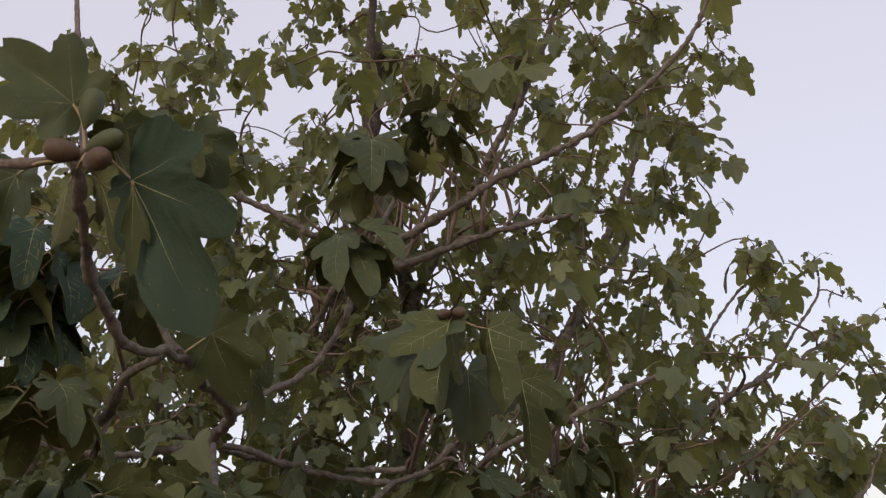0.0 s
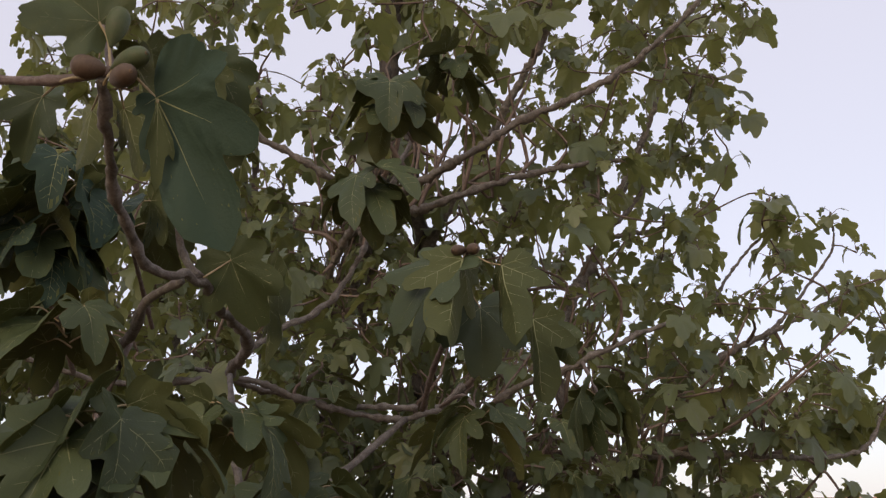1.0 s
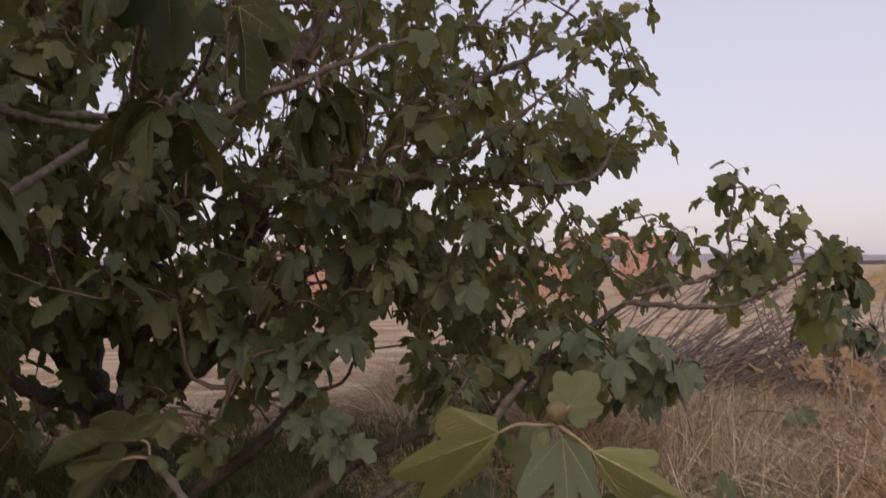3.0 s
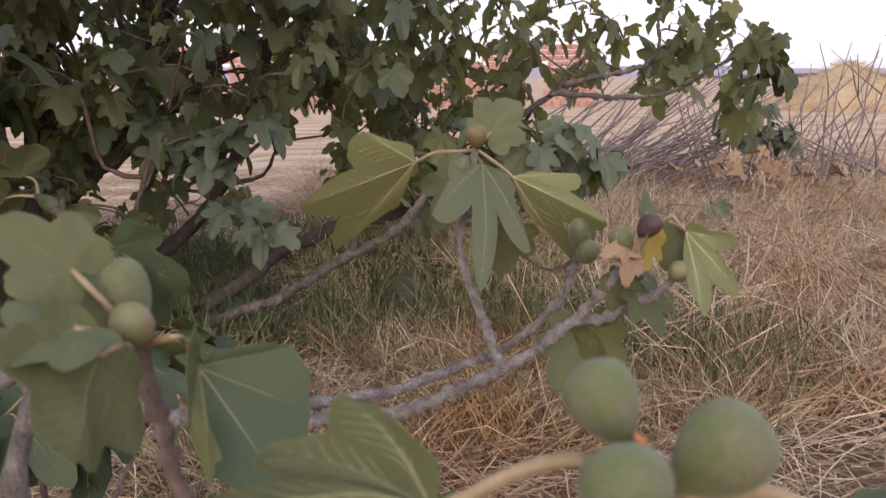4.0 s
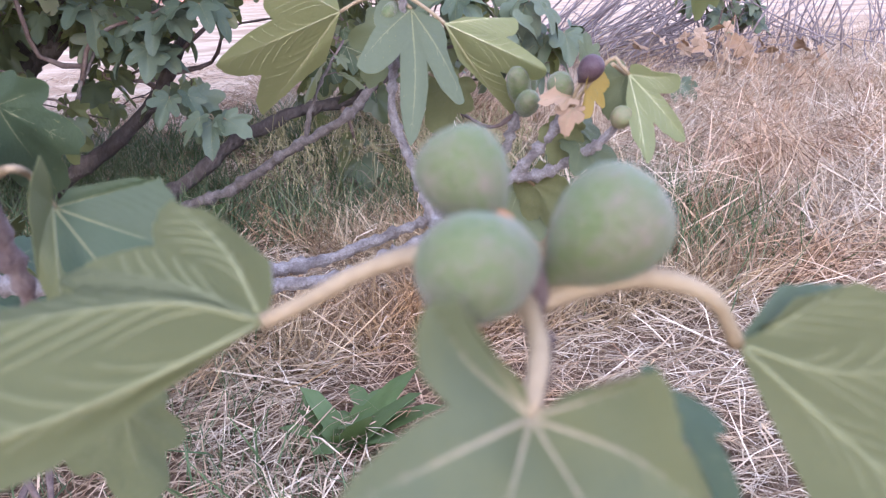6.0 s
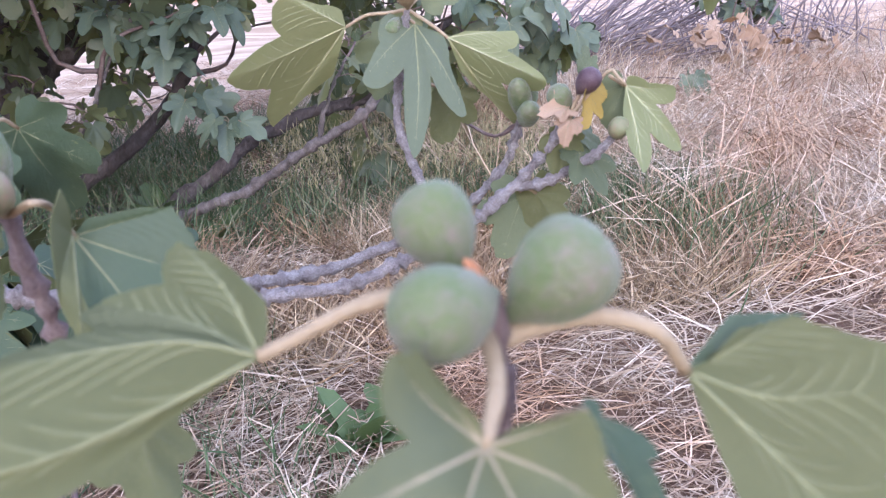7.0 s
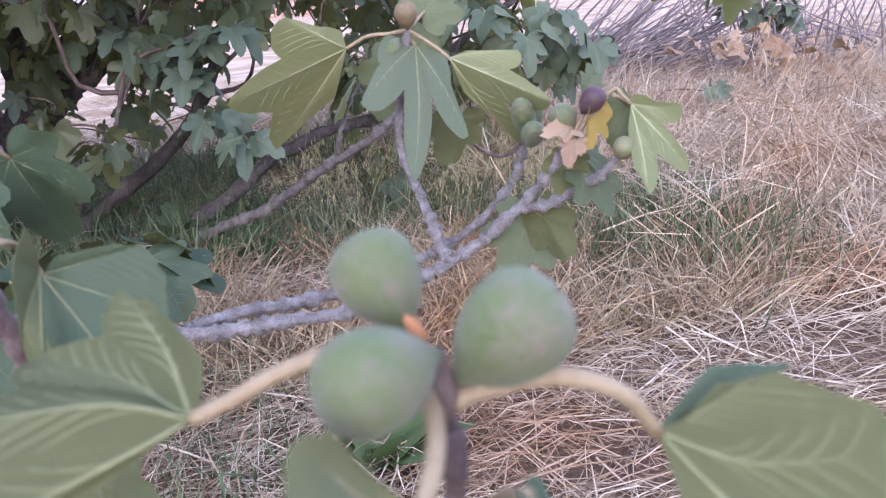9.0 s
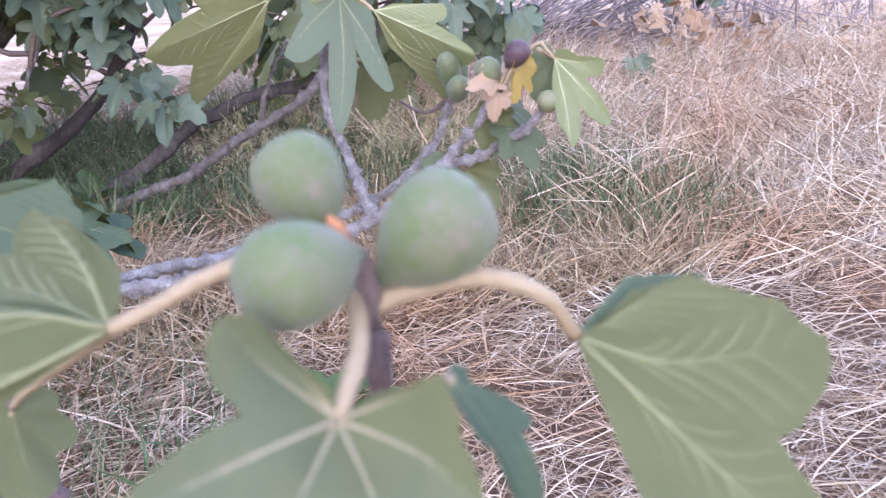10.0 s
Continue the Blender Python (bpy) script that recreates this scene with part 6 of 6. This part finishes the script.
def build_grass():
    rng = np.random.default_rng(31)
    # straw lying matted on the soil, in tangled drifts
    n = 52000
    b = scatter(rng, n, -1.2, 8.5, 1.2, 9.5, 1.1, -0.3)
    bare = np.exp(-(((b[:, 0] - 1.9) / 0.5) ** 2 + ((b[:, 1] - 2.65) / 0.22) ** 2))
    b = b[rng.random(n) > 0.65 * bare]
    n = len(b)
    b = b[(b[:, 0] > 0.5) | (rng.random(n) < 0.5)]
    n = len(b)
    a = rng.normal(0.3, 1.0, n) + 1.3 * np.sin(b[:, 0] * 1.3 + b[:, 1])
    ln = rng.uniform(0.08, 0.34, n)
    lift = np.abs(rng.normal(0, 0.22, n))
    d = np.column_stack([np.cos(a), np.sin(a), lift]) * ln[:, None]
    b[:, 2] += rng.uniform(0.0, 0.05, n)
    blades("straw", STRAW, b, b + d, 0.0042, 0.2, "pale dry straw matted on the soil", "straw", 1)
    # sparser straw on the open ground all round
    n = 30000
    b = scatter(rng, n, -9.0, 13.0, -8.0, 13.0, 0.5, -0.45)
    a = rng.uniform(0, 6.283, n)
    d = np.column_stack([np.cos(a), np.sin(a), np.abs(rng.normal(0, 0.2, n))]) * rng.uniform(0.12, 0.45, n)[:, None]
    b[:, 2] += rng.uniform(0.0, 0.04, n)
    blades("straw", STRAW, b, b + d, 0.005, 0.14, "thin straw strewn over the open ground", "straw", 8)
    # finer broken straw near the path
    n = 25000
    b = scatter(rng, n, -0.6, 4.6, 1.2, 5.2, 1.6, -0.35)
    a = rng.uniform(0, 6.283, n)
    ln = rng.uniform(0.05, 0.26, n)
    d = np.column_stack([np.cos(a), np.sin(a), np.abs(rng.normal(0, 0.25, n))]) * ln[:, None]
    b[:, 2] += rng.uniform(0.0, 0.045, n)
    blades("straw", STRAW, b, b + d, 0.0034, 0.24, "fine broken straw scattered over the soil", "straw", 6)
    # loose dry grass, leaning and fallen over, deeper at the side and back
    n = 40000
    b = scatter(rng, n, 1.2, 8.5, 2.6, 10.5, 0.8, -0.35)
    depth = np.clip((b[:, 0] * 0.55 + b[:, 1] * 0.35 - 2.2) / 1.2, 0, 1)
    b = b[rng.random(n) < depth]
    n = len(b)
    a = 0.6 + rng.normal(0, 0.9, n) + 0.8 * np.sin(b[:, 0] * 0.9 - b[:, 1] * 0.7)
    tilt = np.abs(rng.normal(2.6, 1.3, n))
    d = np.column_stack([np.cos(a) * tilt, np.sin(a) * tilt, np.ones(n)])
    d *= (rng.uniform(0.25, 0.7, n) / np.linalg.norm(d, axis=1))[:, None]
    b[:, 2] += rng.uniform(0, 0.06, n)
    blades("dry_grass", STRAW, b, b + d, 0.0042, 0.2, "tangled pale dry grass leaning over", "dry grass", 2)
    # swathes of long stems that have fallen one way, each swathe its own
    bases, ways = [], []
    for _ in range(260):
        c = np.array([rng.uniform(1.9, 6.5), rng.uniform(3.0, 6.9)])
        if c[0] * 0.55 + c[1] * 0.35 < 2.5:
            continue
        k = int(rng.integers(25, 60))
        a = rng.normal(0.9, 1.4) + rng.normal(0, 0.3, k)
        tilt = abs(rng.normal(2.4, 0.9)) + rng.normal(0, 0.25, k)
        d = np.column_stack([np.cos(a) * tilt, np.sin(a) * tilt, np.ones(k)])
        ways.append(d * (rng.uniform(0.4, 0.85, k) / np.linalg.norm(d, axis=1))[:, None])
        bases.append(np.column_stack([rng.normal(c, 0.12, (k, 2)), rng.uniform(0, 0.08, k)]))
    b, d = np.vstack(bases), np.vstack(ways)
    blades("dry_grass", STRAW, b, b + d, 0.0048, 0.26, "swathes of long pale dry grass", "dry grass", 9)
    # the brown fringe under the low bough
    n = 5600
    b = scatter(rng, n, 0.2, 2.4, 2.9, 4.2, 1.4, -0.2)
    d = np.column_stack([rng.normal(0, 0.8, n), rng.normal(0, 0.8, n), np.ones(n)]) * rng.uniform(0.08, 0.27, n)[:, None]
    blades("dry_grass", STALK, b, b + d, 0.0045, 0.14, "brown dry grass under the bough", "dry grass", 3)
    # greener grass in the shade of the tree
    n = 14000
    b = scatter(rng, n, -2.5, 2.5, 4.1, 7.2, 1.0, -0.3)
    d = np.column_stack([rng.normal(0, 0.5, n), rng.normal(0, 0.5, n), np.ones(n)]) * rng.uniform(0.08, 0.34, n)[:, None]
    blades("grass", GRASS, b, b + d, 0.0055, 0.12, "green and yellowing grass under the tree", "grass", 4)
    # sparse green blades near the path
    n = 1500
    b = scatter(rng, n, -1.2, 0.8, 1.6, 3.6, 1.5, 0.0)
    d = np.column_stack([rng.normal(0, 0.5, n), rng.normal(0, 0.5, n), np.ones(n)]) * rng.uniform(0.06, 0.2, n)[:, None]
    blades("grass", GRASS, b, b + d, 0.0045, 0.15, "sparse green grass beside the shoots", "grass", 7)
    # a green patch beside the straw
    n = 2400
    b = np.column_stack([rng.normal(2.3, 0.32, n), rng.normal(3.85, 0.32, n), np.zeros(n)])
    d = np.column_stack([rng.normal(0, 0.4, n), rng.normal(0, 0.4, n), np.ones(n)]) * rng.uniform(0.1, 0.36, n)[:, None]
    blades("grass", GRASS, b, b + d, 0.0045, 0.15, "low green grass in the straw", "grass", 5)


build_grass()


def wild_oats():
    """Tall oat stalks whose pale spikelets nod to one side."""
    rng = np.random.default_rng(41)
    b = Build()
    for _ in range(150):
        x, y = rng.uniform(0.75, 2.0), rng.uniform(4.0, 5.6)
        h, lean = rng.uniform(0.4, 0.62), rng.normal(0, 0.12, 2)
        p = np.array([[x, y, 0], [x + lean[0] * 0.4, y + lean[1] * 0.4, h * 0.6], [x + lean[0], y + lean[1], h]])
        b.add(*tube(smooth_path(p, 0.12), [0.0018, 0.0012], 4))
        for k in range(int(rng.integers(7, 14))):
            o = p[1] + (p[2] - p[1]) * rng.uniform(0.1, 1)
            q = o + [rng.normal(0, 0.03), rng.normal(0, 0.03), -0.005]
            e = q + [rng.normal(0, 0.006), rng.normal(0, 0.006), -rng.uniform(0.02, 0.032)]
            b.add(*tube(np.array([o, q]), [0.0006, 0.0006], 3))
            b.add(*tube(np.array([q, (q + e) / 2, e]), [0.001, 0.0034, 0.0005], 4))
    tagged(new("wild_oat", b.mesh("wild_oat", OAT)), "wild oat stalks with nodding pale spikelets", "wild oats", kind="stuff")


OAT = mottled("oat_husk", [(0.22, 0.2, 0.09), (0.36, 0.32, 0.16), (0.5, 0.43, 0.24)], 4, 0.7, 0.1, 0.002, island=True)
wild_oats()


def weed(place, n, size, seed, label):
    """A leafy weed: long blades from one root."""
    rng = np.random.default_rng(seed)
    w = thing("weed", place, label, "weed")
    for i in range(n):
        a = i * 2.4 + rng.uniform(-0.3, 0.3)
        t = Blade([(0, 1.0, 24), (-25, 0.55, 24), (25, 0.55, 24)], 0.05, rng.uniform(0.2, 0.6), 0.3, 0.05, seed=i)
        b = Build()
        t.solid(b, 33, 5)
        up = rng.uniform(0.9, 2.4)
        tip = Vector(place) + Vector((math.cos(a), math.sin(a), up)).normalized() * size * rng.uniform(0.7, 1.1)
        part("leaf", b.mesh("leaf", WEED, WEED), w, at=leaf_pose(place, tip, (-math.cos(a), -math.sin(a), 1)))


weed((0.772, 2.438, 0), 11, 0.24, 1, "broad-leaved green weed growing in the straw")
weed((0.853, 2.501, 0), 8, 0.17, 2, "broad-leaved green weed growing in the straw")
weed((0.457, 4.401, 0), 9, 0.25, 3, "green weed at the edge of the shade")
weed((0.2, 4.894, 0), 9, 0.3, 4, "green weed at the edge of the shade")


def fallen_leaf(place, size, seed):
    rng = np.random.default_rng(seed)
    bl = Blade(FIVE, 0.42, rng.uniform(0.2, 0.5), rng.uniform(0.2, 0.5), 0.12, 0, rng.uniform(-0.4, 0.4), seed, 0.03)
    b = Build()
    bl.solid(b, 41, 4)
    ob = new("fallen_leaf", b.mesh("fallen_leaf", LEAF_DRY, LEAF_DRY))
    a = rng.uniform(0, 6.28)
    ob.matrix_basis = leaf_pose(place, Vector(place) + Vector((math.cos(a), math.sin(a), 0.1)) * size, (rng.normal(0, 0.5), -1.0, 0.6))
    tagged(ob, "withered brown fig leaf lying on dry grass", "leaf", "fallen leaves")


rng_leaf = np.random.default_rng(51)
for i in range(70):
    u = rng_leaf.uniform(0, 1)
    x, y = 4.75 + 0.8 * u + rng_leaf.normal(0, 0.3), 7.0 - 1.0 * u + rng_leaf.normal(0, 0.22)
    fallen_leaf((x, y, max(0.5 - 0.4 * u + rng_leaf.normal(0.06, 0.08), 0.16)), rng_leaf.uniform(0.08, 0.16), i)
